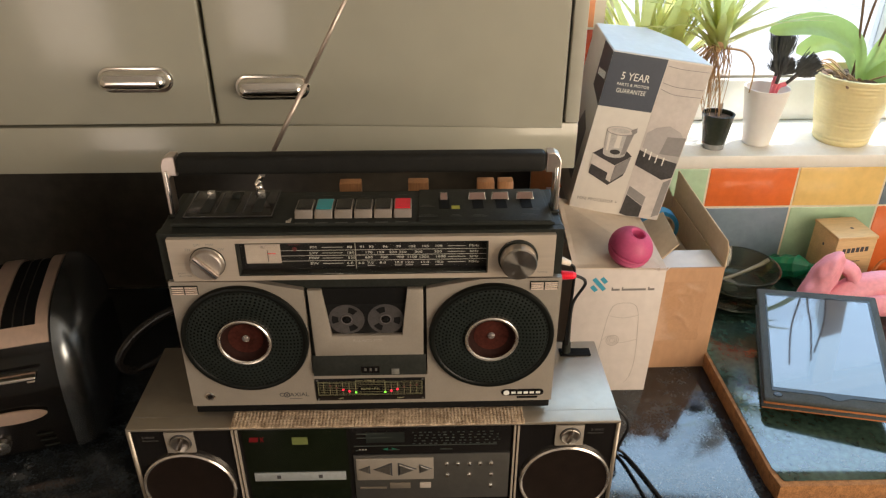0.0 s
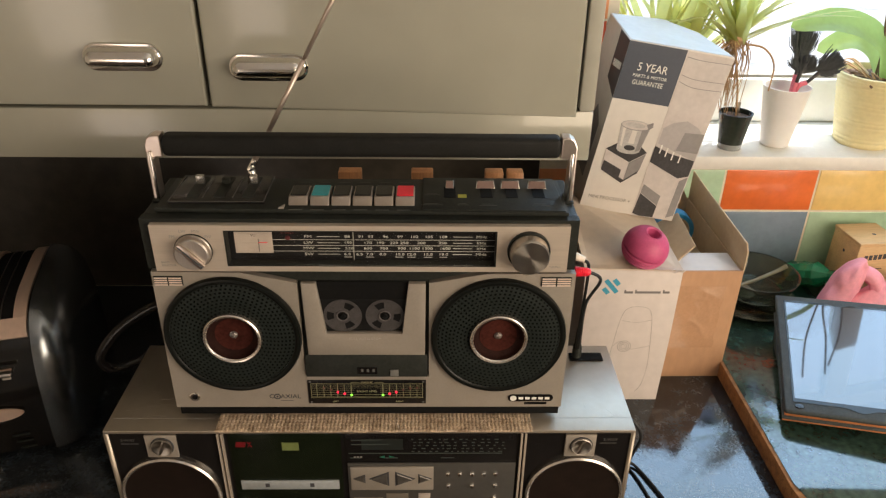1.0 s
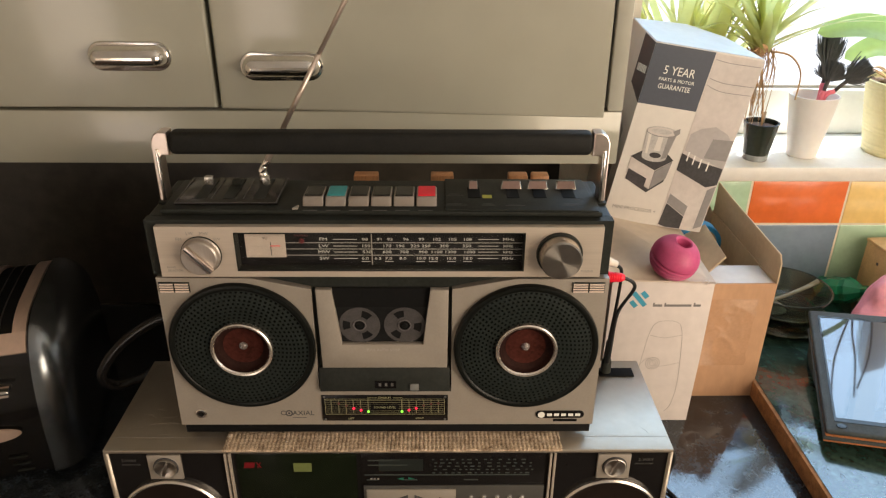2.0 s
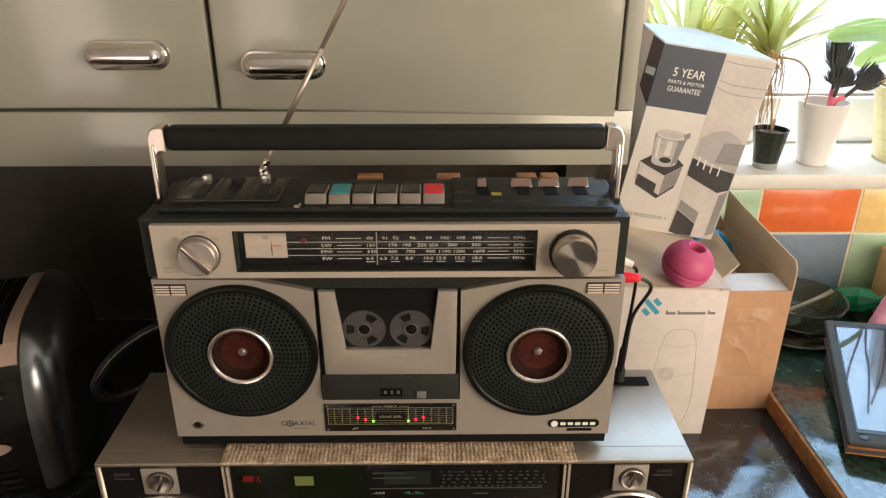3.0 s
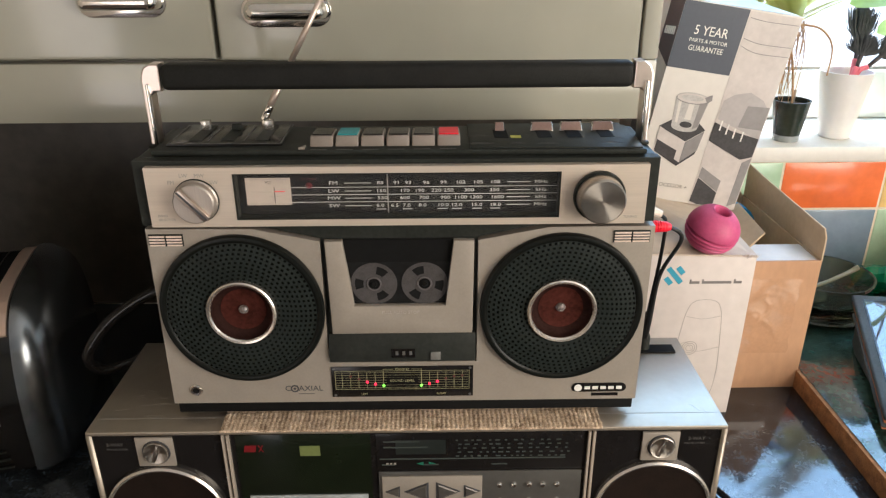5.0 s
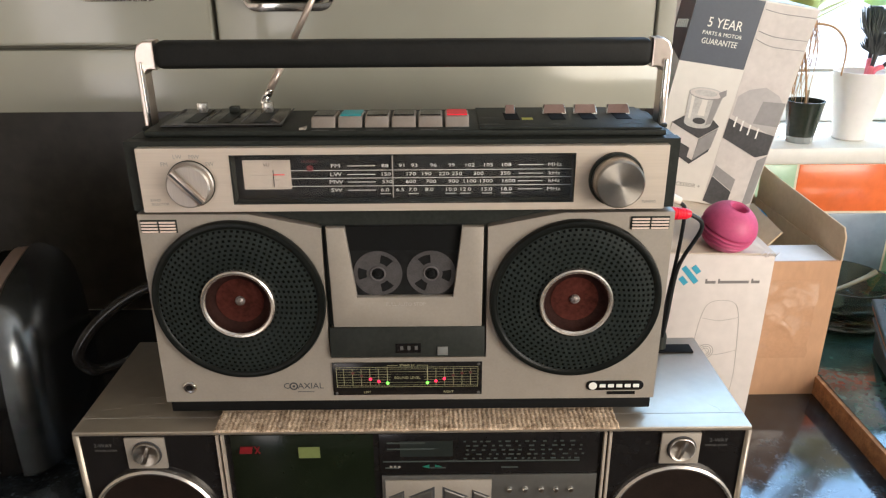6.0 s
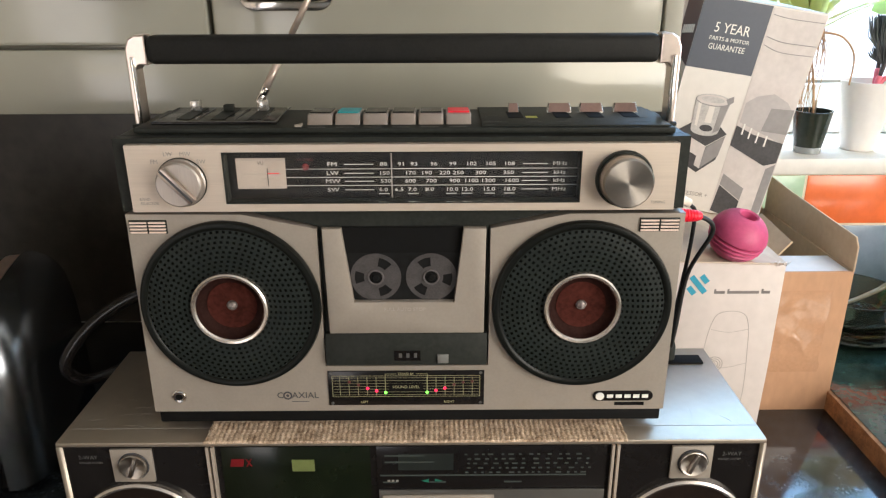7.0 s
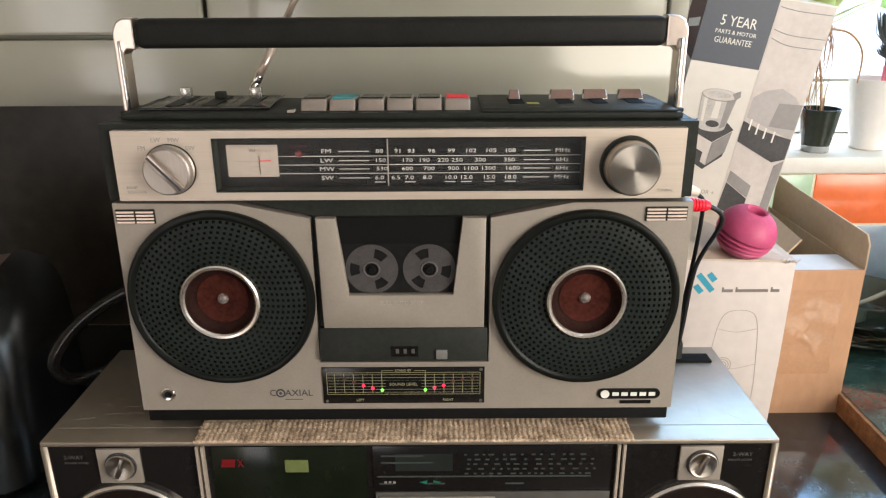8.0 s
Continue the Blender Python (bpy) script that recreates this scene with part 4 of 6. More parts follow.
ctl = part("control_plate", box(B(), -0.0275, 0.1665, PY - 0.0022, PY, L(0.955), L(1.0325), 0.0005), mat("grey_brushed_plate", (0.13, 0.125, 0.115), 0.4, 0.6, 0.08, 20, aniso=0.4), low)
keys = part("transport_plate", box(B(), -0.0245, 0.0715, PY - 0.0042, PY - 0.0022, L(0.9920), L(1.0285), 0.0006), SILVER, ctl, "silver transport keys with arrow shapes")
for cx, s, d_ in ((-0.0145, 0.0058, -1), (0.0085, 0.0095, -1), (0.0385, 0.0095, 1), (0.0615, 0.0065, 1)):
    pts = [(cx - d_ * s, L(1.0105) + s * 0.95), (cx + d_ * s, L(1.0105)), (cx - d_ * s, L(1.0105) - s * 0.95)]
    part("arrow_key", prism(B(), pts, PY - 0.0062, PY - 0.0042, bevel=0.0008, seg=1), mat("arrow_key_grey", (0.13, 0.12, 0.11), 0.4, 0.6), keys)
    part("arrow_shadow", prism(B(), [(cx + (u - cx) * 1.25 + 0.0004 * d_, L(1.0105) + (v - L(1.0105)) * 1.25) for u, v in pts], PY - 0.0046, PY - 0.0042), DARK_INK, keys, angle=0)
for xs, z in (((0.0880, 0.1020, 0.1165, 0.1300, 0.1435), 1.0165), ((0.0890, 0.1165, 0.1440), 0.9975), ((0.1440,), 0.9775)):
    for x in xs:
        part("push_button", lathe(B(), [(0, 0.0034), (0.0020, 0.0030), (0.0028, 0.0016), (0.0032, 0)], facing(x, PY - 0.0022, L(z)), 18), CHROME, ctl)
for x0, x1, m in ((-0.022, 0.012, RED), (0.016, 0.042, GREY_SILVER), (0.054, 0.068, VU_FACE)):
    part("lower_key", box(B(), x0, x1, PY - 0.0034, PY - 0.0022, L(0.9755), L(0.9785) if m is RED else L(0.985), 0.0003), GREY_SILVER if m is RED else m, ctl)
part("socket_plate", box(B(), 0.246, 0.288, 0.106, 0.122, L(ZT) + 0.0001, L(ZT) + 0.0022, 0.0006), BLACK_MATT, low)

# ---- woven mat between the two ----
JUTE = mat("woven_jute", (0.29, 0.195, 0.122), 0.95, 0, 0.3, 110, 0.3, 900, col2=(0.74, 0.57, 0.41))
bm = B()
NX, NY = 480, 90
mx0, mx1, my0, my1 = -0.1710, 0.1815, -0.0225, 0.100
gv = []
for j in range(NY + 1):
    row = []
    for i in range(NX + 1):
        u, v = i / NX, j / NY
        x, y = mx0 + (mx1 - mx0) * u, my0 + (my1 - my0) * v
        wob = 0.0012 * noise.noise(Vector((x * 60, 0, 0))) + 0.0006 * noise.noise(Vector((x * 400, 3, 0)))
        if j == 0:
            y += wob
        if i in (0, NX):
            x += 0.0018 * noise.noise(Vector((0, y * 150, i)))
        rowk = int((y + 0.1) / 0.0050)
        weft = abs(math.sin((y + 0.1) * math.pi / 0.0050))
        knot = abs(math.sin((x + 0.2) * math.pi / 0.0043 + 0.25 * math.sin(rowk * 2.3)))
        z = ZT + 0.0014 + 0.0020 * weft ** 0.7 * (0.3 + 0.7 * knot ** 0.7) + 0.0004 * noise.noise(Vector((x * 300, y * 300, 0)))
        if my0 + wob > y - 0.0004:
            z -= 0.0006
        row.append(bm.verts.new((x, y, z)))
    gv.append(row)
for j in range(NY):
    for i in range(NX):
        bm.faces.new((gv[j][i], gv[j][i + 1], gv[j + 1][i + 1], gv[j + 1][i]))
edge = [e for e in bm.edges if e.is_boundary]
ext = bmesh.ops.extrude_edge_only(bm, edges=edge)
for v in [g for g in ext["geom"] if isinstance(g, bmesh.types.BMVert)]:
    v.co.z = ZT + 0.0003
single("woven_mat", bm, JUTE, "coarse beige woven jute mat between the two radios", "mat", angle=80)

# ---- leads at the radio's side ----
CABLE = mat("black_rubber_cable", (0.012, 0.012, 0.012), 0.5, 0, 0.2, 50)
audio = thing("audio_lead", pose(0, 0, 0), "black twin audio lead with red and white plugs", "cable")
plug = [(0, -0.001), (0.0040, -0.001)]
for k in range(6):
    plug += [(0.0056 - 0.0002 * k, 0.0002 + k * 0.0023), (0.0056 - 0.0002 * k, 0.0015 + k * 0.0023), (0.0043, 0.0018 + k * 0.0023), (0.0043, 0.0022 + k * 0.0023)]
part("red_plug", lathe(B(), plug + [(0.0030, 0.0165), (0, 0.0168)], Matrix.Translation((0.2180, 0.018, 1.2680)) @ pose(0, 0, 0, 0, 92, 0), 20), RED, audio, "ribbed red plug")
part("white_plug", lathe(B(), [(0.0042, 0.0), (0.0050, 0.004), (0.0042, 0.006), (0.0048, 0.008), (0.0040, 0.012), (0.0034, 0.018), (0, 0.019)],
     Matrix.Translation((0.2140, 0.036, 1.2790)) @ pose(0, 0, 0, 0, 112, 0), 20), mat("cream_plug", (0.74, 0.68, 0.58), 0.5), audio, "ribbed cream plug")
part("lead", tube(B(), [(0.2335, 0.018, 1.2675), (0.2485, 0.026, 1.252), (0.2445, 0.060, 1.200), (0.252, 0.095, 1.130), (0.2555, 0.112, 1.095)], 0.0019, 8), CABLE, audio)
part("second_lead", tube(B(), [(0.231, 0.036, 1.2710), (0.238, 0.042, 1.260), (0.242, 0.058, 1.215), (0.249, 0.095, 1.140), (0.2535, 0.112, 1.095)], 0.0018, 8), CABLE, audio)
part("lead_plug", lathe(B(), [(0.0024, 0.044)] + [(0.0030 + 0.0002 * (k // 2) + (0.0006 if k % 2 else 0), 0.042 - 0.0022 * k) for k in range(12)] + [(0.0058, 0.014), (0.0060, 0.0), (0, 0.0)], Matrix.Translation((0.2545, 0.113, 1.0867)), 16), BLACK, audio)
bm = tube(B(), [(0.2990, 0.120, 0.990), (0.328, 0.110, 0.990), (0.346, 0.101, 0.978), (0.353, 0.100, 0.957), (0.347, 0.101, 0.932), (0.345, 0.106, 0.910), (0.354, 0.103, 0.9035), (0.368, 0.071, 0.9035), (0.384, 0.023, 0.9035), (0.405, -0.040, 0.9035)], 0.0022, 10)
single("mains_cable", bm, CABLE, "black cable from the stereo lying on the worktop", "cable")
bm = tube(B(), [(0.2985, 0.110, 0.960), (0.312, 0.115, 0.945), (0.330, 0.118, 0.908), (0.344, 0.100, 0.9025), (0.353, 0.073, 0.9025), (0.364, 0.023, 0.9025), (0.378, -0.040, 0.9025)], 0.0018, 8)
single("thin_cable", bm, CABLE, "thin black cable lying on the worktop", "cable")
bm = tube(B(), [(-0.205, 0.135, 1.150), (-0.262, 0.128, 1.156), (-0.315, 0.118, 1.128), (-0.347, 0.110, 1.088), (-0.340, 0.116, 1.064), (-0.315, 0.132, 1.062), (-0.285, 0.150, 1.072), (-0.250, 0.158, 1.066)], 0.0062, 12)
tube(bm, [(-0.207, 0.135, 1.150), (-0.207, 0.150, 1.10), (-0.207, 0.155, 0.98), (-0.207, 0.160, 0.907)], 0.0062, 12)
single("power_lead", bm, BLACK_GLOSS, "thick glossy black lead looped behind the radios", "cable")

# ---- wooden rack under the cabinet ----
RACK = mat("tan_varnished_wood", (0.42, 0.20, 0.09), 0.45, 0, 0.25, 20, 0.08, 120, stretch=(4, 4, 0.4))
rack = thing("wooden_rack", pose(0, 0, COUNTER), "small tan wooden rack under the wall cabinet", "rack")
for x0, x1 in ((-0.043, -0.0155), (0.044, 0.0700), (0.132, 0.1540), (0.1585, 0.1780)):
    part("slat", box(B(), x0, x1, 0.166, 0.182, 0.030, 0.4165, 0.0015), RACK, rack)
part("foot_rail", box(B(), -0.055, 0.190, 0.155, 0.195, 0.0, 0.0298, 0.002), RACK, rack)

# ---- toaster ----
TO = mat("gloss_black_toaster", (0.007, 0.006, 0.0055), 0.16, 0, 0.3, 8, coat=0.5, spec=0.4)
TSTEEL = mat("brushed_toaster_steel", (0.62, 0.45, 0.36), 0.45, 0.45, 0.08, 20, aniso=0.4, stretch=(1, 0.3, 1))
TSIDE = mat("dark_polished_side", (0.28, 0.30, 0.32), 0.24, 0.95, 0.15, 10)
toaster = thing("toaster", pose(-0.531, 0.120, COUNTER, 0, 0, 15), "glossy black toaster with brushed steel top plate", "toaster")


def arch(off=0.0, a0=0.0, a1=1.0, n=26):
    """Side outline of the toaster in its own y and z, from the foot of the front over the top to the back."""
    out = []
    for k in range(n + 1):
        u = a0 + (a1 - a0) * k / n
        a = math.pi * (1 - u)
        e = 0.52
        c, s = math.cos(a), math.sin(a)
        y = 0.145 + (0.145 + off) * math.copysign(abs(c) ** e, c)
        z = 0.012 + (0.198 + off) * abs(s) ** 0.62
        out.append((y, z))
    return out


core = part("body", prism(B(), arch(), -0.078, 0.078, "yz", bevel=0.004), TO, toaster)
for s in (-1, 1):
    b = B()
    rings = []
    for k in range(9):
        t = k / 8
        off = 0.008 - 0.046 * (1 - math.sqrt(1 - (t * 0.985) ** 2))
        rings.append([b.verts.new((s * (0.0785 + 0.042 * t), y, z)) for y, z in arch(off)])
    for r0, r1 in zip(rings, rings[1:]):
        for i in range(len(r0) - 1):
            b.faces.new((r0[i], r0[i + 1], r1[i + 1], r1[i]))
    b.faces.new(rings[0])
    b.faces.new(rings[-1])
    bmesh.ops.recalc_face_normals(b, faces=b.faces)
    part("side_panel", b, TSIDE, toaster, "curved dark polished side", angle=50)
for x0, x1, a0, a1 in ((-0.070, -0.058, 0.345, 0.80), (-0.012, 0.012, 0.345, 0.80), (0.058, 0.074, 0.345, 0.80), (-0.074, 0.074, 0.268, 0.3445), (-0.070, 0.070, 0.802, 0.85)):
    inner, outer = arch(0.0005, a0, a1, 14), arch(0.0045, a0, a1, 14)
    part("steel_plate", prism(B(), inner + outer[::-1], x0, x1, "yz"), TSTEEL, toaster, "brushed steel slot surround")
for x0, x1 in ((-0.056, -0.014), (0.014, 0.056)):
    inner, outer = arch(0.0002, 0.350, 0.795, 14), arch(0.0012, 0.350, 0.795, 14)
    sl = part("slot", prism(B(), inner + outer[::-1], x0, x1, "yz"), BLACK_MATT, toaster)
    for q in (0.33, 0.66):
        xx = x0 + (x1 - x0) * q
        part("grill_wire", tube(B(), [(xx, y, z + 0.002) for y, z in arch(0.0, 0.32, 0.78, 8)], 0.0009, 6), mat("dark_wire", (0.10, 0.09, 0.08), 0.4, 0.8), sl)
lev_ = part("lever", box(B(), -0.050, 0.058, -0.022, -0.002, 0.150, 0.156, 0.0028, 3), CHROME, toaster, "chrome lever bar")
part("lever_tag", box(B(), 0.040, 0.050, -0.0045, -0.002, 0.136, 0.143), VU_FACE, toaster, angle=0)
f = Matrix.Translation((0.006, -0.0022, 0.079)) @ pose(0, 0, 0, 90, 0, 0) @ Matrix.Diagonal((1, 0.24, 1, 1))
part("name_plate", lathe(B(), [(0, 0.003), (0.044, 0.0025), (0.046, 0)], f, 40), TSTEEL, toaster, "oval pinkish steel plate")
for k in range(3):
    part("front_groove", box(B(), 0.028 + 0.003 * k, 0.050 + 0.002 * k, -0.0040, -0.0015, 0.040 - 0.011 * k, 0.0415 - 0.011 * k), BLACK, toaster, angle=0)
part("browning_knob", lathe(B(), [(0.012, 0), (0.011, 0.008), (0.004, 0.010), (0, 0.010)], Matrix.Translation((-0.018, -0.001, 0.032)) @ pose(0, 0, 0, 90, 0, 0), 24), CHROME, toaster)
for x in (-0.07, 0.07):
    for y in (0.035, 0.25):
        part("foot", lathe(B(), [(0, 0), (0.01, 0), (0.01, 0.016), (0, 0.016)], Matrix.Translation((x, y, 0)), 14), BLACK_MATT, toaster)

# ---- white carton, brown carton, tall printed carton, ball ----
CARD_W = mat("white_carton_board", (0.66, 0.59, 0.55), 0.7, 0, 0.06, 10, 0.15, 60)
CARD_LID = mat("cream_carton_board", (0.60, 0.50, 0.40), 0.75, 0, 0.06, 12, 0.1, 90)
CARD_B = mat("brown_cardboard", (0.48, 0.275, 0.155), 0.8, 0, 0.10, 14, 0.12, 110, stretch=(1, 1, 0.4))
CARD_IN = mat("pale_brown_cardboard", (0.50, 0.37, 0.24), 0.8, 0, 0.08, 14, 0.1, 110)
TAPE = mat("clear_packing_tape", (0.50, 0.29, 0.17), 0.12, 0, 0.08, 30, 0.1, 90, coat=1.0)
BLUE_PRINT = mat("cyan_print", (0.05, 0.33, 0.47), 0.6, 0, 0.06, 40)
LINE = mat("grey_line_print", (0.36, 0.32, 0.29), 0.7)
NAME_INK = mat("grey_brown_name_print", (0.20, 0.18, 0.17), 0.7)

wb = thing("white_carton", pose(0.286, 0.247, COUNTER, 0, 0, 0), "white cardboard carton with blue emblem and line drawing", "carton")
W, H = 0.139, 0.232
bm = prism(B(), [(0.0, 0.0), (W - 0.003, 0.0), (W, 0.11), (W + 0.001, H), (0.001, H + 0.004)], 0.0, 0.290, bevel=0.0015)
part("box", bm, CARD_W, wb)
bm = B()
top_ = [bm.verts.new(v) for v in ((-0.001, 0.001, H + 0.0055), (W + 0.001, 0.001, H + 0.0022), (W + 0.001, 0.172, H + 0.0060), (-0.001, 0.172, H + 0.0400))]
low_ = [bm.verts.new(v.co - Vector((0, 0, 0.0018))) for v in top_]
bm.faces.new(top_)
bm.faces.new(low_[::-1])
for k in range(4):
    bm.faces.new((low_[k], low_[(k + 1) % 4], top_[(k + 1) % 4], top_[k]))
part("lid", bm, CARD_LID, wb, "cream lid flap lifted at the back", angle=0)
bm = B()
for i in range(5):
    t = 0.4 + 0.6 * i / 4
    tube(bm, [(W * (0.80 + 0.2 * t), -0.0005 - 0.002 * (i % 2), H + 0.002 - 0.003 * abs(math.sin(i * 2.1))), (W * (0.80 + 0.2 * t) + 0.006, 0.002, H + 0.004 + 0.001 * math.sin(i * 3.0))], 0.0007, 5, smooth=False)
part("torn_edge", bm, CARD_W, wb)
ex, ez = 0.0403, 0.2083


def emblem(dx, dz, long, wide):
    """A slanted bar of the emblem, in the plane of the carton's front."""
    ux, uz = 0.65, -0.76
    return [(ex + dx + ux * a - uz * b, ez + dz + uz * a + ux * b) for a, b in ((-long / 2, -wide / 2), (long / 2, -wide / 2), (long / 2, wide / 2), (-long / 2, wide / 2))]


for dx, dz, long in ((0.0, 0.0, 0.0270), (0.0068, 0.0068, 0.0115), (-0.0072, -0.0076, 0.0115)):
    part("emblem_stroke", prism(B(), emblem(dx, dz, long, 0.0066), -0.0004, -0.0001), BLUE_PRINT, wb, angle=0)
for k, (x0, w) in enumerate(((0.0600, 0.0125), (0.0755, 0.0370), (0.1155, 0.0100))):
    part("name_bar", box(B(), x0, x0 + w, -0.0004, -0.0001, 0.1965, 0.2000), NAME_INK, wb, angle=0)
    part("name_bar", box(B(), x0, x0 + 0.0022, -0.0004, -0.0001, 0.2001, 0.2025), NAME_INK, wb, angle=0)
bm = B()
shape = [(0.070, 0.005), (0.058, 0.02), (0.055, 0.055), (0.060, 0.105), (0.066, 0.145), (0.076, 0.160), (0.100, 0.160), (0.110, 0.145), (0.114, 0.105), (0.116, 0.055), (0.112, 0.02), (0.104, 0.005)]
tube(bm, [(x - 0.004, -0.0001, z + 0.012) for x, z in shape], 0.00030, 5)
tube(bm, [(0.0625, -0.0001, 0.150), (0.084, -0.0001, 0.146), (0.1065, -0.0001, 0.150)], 0.00026, 5)
tube(bm, [(0.054, -0.0001, 0.102), (0.066, -0.0001, 0.112), (0.080, -0.0001, 0.098), (0.110, -0.0001, 0.104)], 0.00026, 5)
part("line_drawing", bm, LINE, wb, "thin grey drawing of a bottle shape")
for r in (0.0045, 0.0072, 0.0098):
    part("drawn_ring", lathe(B(), [(r - 0.0004, 0), (r + 0.0004, 0), (r + 0.0004, 0.0003), (r - 0.0004, 0.0003)], facing(0.0720, 0, 0.103), 32, True), LINE, wb, angle=0)

bb = thing("brown_carton", pose(0.4285, 0.305, COUNTER, 0, 0, 0.5), "open brown cardboard carton with raised flap and clear tape", "carton")
W, D, H, T = 0.1130, 0.262, 0.199, 0.003
for nm, b_ in (("front_wall", (0, W, 0, T, 0, H)), ("back_wall", (0, W, D - T, D, 0, H)), ("side_wall", (0, T, T, D - T, 0, H)), ("side_wall", (W - T, W, T, D - T, 0, H)), ("bottom", (T, W - T, T, D - T, 0, T))):
    part(nm, box(B(), *b_), CARD_IN if nm in ("side_wall", "back_wall") else CARD_B, bb, angle=0)
part("side_flap", prism(B(), [(0.0, H), (0.001, H + 0.032), (0.009, H + 0.043), (0.195, H + 0.050), (D - 0.002, H + 0.054), (D, H)], W - 0.0015, W + 0.0010, "yz", bevel=0.0006), CARD_IN, bb, "upright side flap")
part("back_flap", prism(B(), [(0.01, H), (0.015, H + 0.03), (W - 0.02, H + 0.03), (W - 0.004, H)], D - 0.003, D - 0.0005), CARD_IN, bb, angle=0)
b = prism(B(), [(0.018, 0.0), (0.022, 0.050), (0.125, 0.056), (0.150, 0.0)], -0.0012, 0.0012, "yz")
bmesh.ops.transform(b, verts=b.verts, matrix=Matrix.Translation((0.006, 0.0, H - 0.004)) @ pose(0, 0, 0, 0, 44, 0))
part("inner_flap", b, CARD_IN, bb, angle=0)
b = box(B(), 0.003, W - 0.003, 0.0032, 0.060, H - 0.006, H - 0.0015)
part("folded_flap", b, mat("white_lined_board", (0.66, 0.62, 0.60), 0.7, 0, 0.05, 12, 0.1, 90), bb, "pale folded flap", angle=0)
bm = B()
gv = []
for j in range(49):
    row = []
    for i in range(29):
        x, z = 0.018 + 0.072 * i / 28 + 0.003 * noise.noise(Vector((j * 0.2, i * 0.3, 5))), 0.058 + 0.116 * j / 48
        fold = 1 - min(1.0, abs(noise.noise(Vector((x * 26 + z * 14, z * 15 - x * 6, 2)))) * 7)
        fold += 0.6 * (1 - min(1.0, abs(noise.noise(Vector((x * 55, z * 40, 7)))) * 9))
        y = -0.0006 - 0.0015 * fold * math.sin(math.pi * i / 28) * math.sin(math.pi * j / 48)
        row.append(bm.verts.new((x, y, z)))
    gv.append(row)
for j in range(48):
    for i in range(28):
        bm.faces.new((gv[j][i], gv[j][i + 1], gv[j + 1][i + 1], gv[j + 1][i]))
part("tape", bm, TAPE, bb, "wrinkled clear tape", angle=25)
single("packing_block", box(B(), 0.4335, 0.536, 0.372, 0.560, COUNTER + 0.0035, 1.0460, 0.003), CARD_IN, "pale packing block inside the brown carton", "packing")
BLUE_TAPE = mat("blue_tape", (0.03, 0.24, 0.46), 0.35, 0, 0.1, 60)
roll = thing("tape_roll", pose(0.4850, 0.480, 1.0465), "roll of blue tape standing inside the brown carton", "tape")
part("tape", lathe(B(), [(0.0275, -0.011), (0.0340, -0.011), (0.0350, -0.010), (0.0350, 0.010), (0.0340, 0.011), (0.0275, 0.011)], facing(0, 0, 0.0350), 48, True), BLUE_TAPE, roll)
part("core", lathe(B(), [(0.0250, -0.0105), (0.0273, -0.0105), (0.0273, 0.0105), (0.0250, 0.0105)], facing(0, 0, 0.0350), 48, True), CARD_IN, roll, "pale cardboard core")

PRINT_DARK = mat("charcoal_print", (0.066, 0.076, 0.100), 0.45, 0, 0.06, 30)
PRINT_LEFT = mat("brown_black_print", (0.066, 0.062, 0.066), 0.45, 0, 0.08, 30)
PRINT_PALE = mat("pale_photo_print", (0.55, 0.50, 0.47), 0.45, 0, 0.10, 14)
PRINT_MID = mat("mid_grey_photo_print", (0.25, 0.235, 0.23), 0.45, 0, 0.10, 20)
PRINT_BLACK = mat("black_photo_print", (0.045, 0.043, 0.045), 0.4, 0, 0.3, 40)
CARD_GLOSS = mat("coated_white_carton", (0.66, 0.62, 0.57), 0.45, 0, 0.04, 12, 0.06, 40)
# same white board; dimmer cool light on the top is put into its colour
CARD_TOP = mat("cool_lit_carton_top", (0.45, 0.455, 0.46), 0.5, 0, 0.07, 12, 0.08, 40)
cb = thing("appliance_carton", pose(0.3015, 0.400, 1.1605, 3.5, 9.0, 0.0), "tall white printed appliance carton leaning on another carton", "carton")
W, H = 0.153, 0.268
foot = [(0, 0), (W, 0), (0.134, 0.110), (0.090, 0.160), (0, 0.138)]
part("box", prism(B(), foot, 0, H, "xy", bevel=0.0010), CARD_GLOSS, cb)
part("top", prism(B(), [(0.001, 0.001), (W - 0.002, 0.001), (0.133, 0.109), (0.0895, 0.158), (0.001, 0.1365)], H + 0.0001, H + 0.0007, "xy"), CARD_TOP, cb, angle=0)
def flat(name, pts, m, y=-0.0004, y1=-0.0001, parent=cb):
    return part(name, prism(B(), pts, y, y1), m, parent, angle=0)
blk = flat("guarantee_panel", [(0.0, H - 0.001), (0.084, H - 0.001), (0.084, H - 0.085), (0.0, H - 0.085)], PRINT_DARK)
part("left_panel", prism(B(), [(0.0, H - 0.001), (0.0, H - 0.085), (0.055, H - 0.072), (0.055, H - 0.001)], -0.0005, -0.0001, "yz"), PRINT_LEFT, cb, angle=0)
for k in range(6):
    part("name_bar", box(B(), -0.0008, -0.0005, 0.006 + k * 0.007, 0.0115 + k * 0.007, H - 0.046 - 0.001 * k, H - 0.036 - 0.001 * k), WHITE_INK, cb, angle=0)
part("years_lettering", writing(B(), "5 YEAR", facing(0.0435, -0.0005, H - 0.035) @ Matrix.Diagonal((0.84, 1, 1, 1)), 0.0168), WHITE_INK, blk, angle=0)
part("parts_lettering", writing(B(), "PARTS & MOTOR", facing(0.0435, -0.0005, H - 0.0475), 0.0066), WHITE_INK, blk, angle=0)
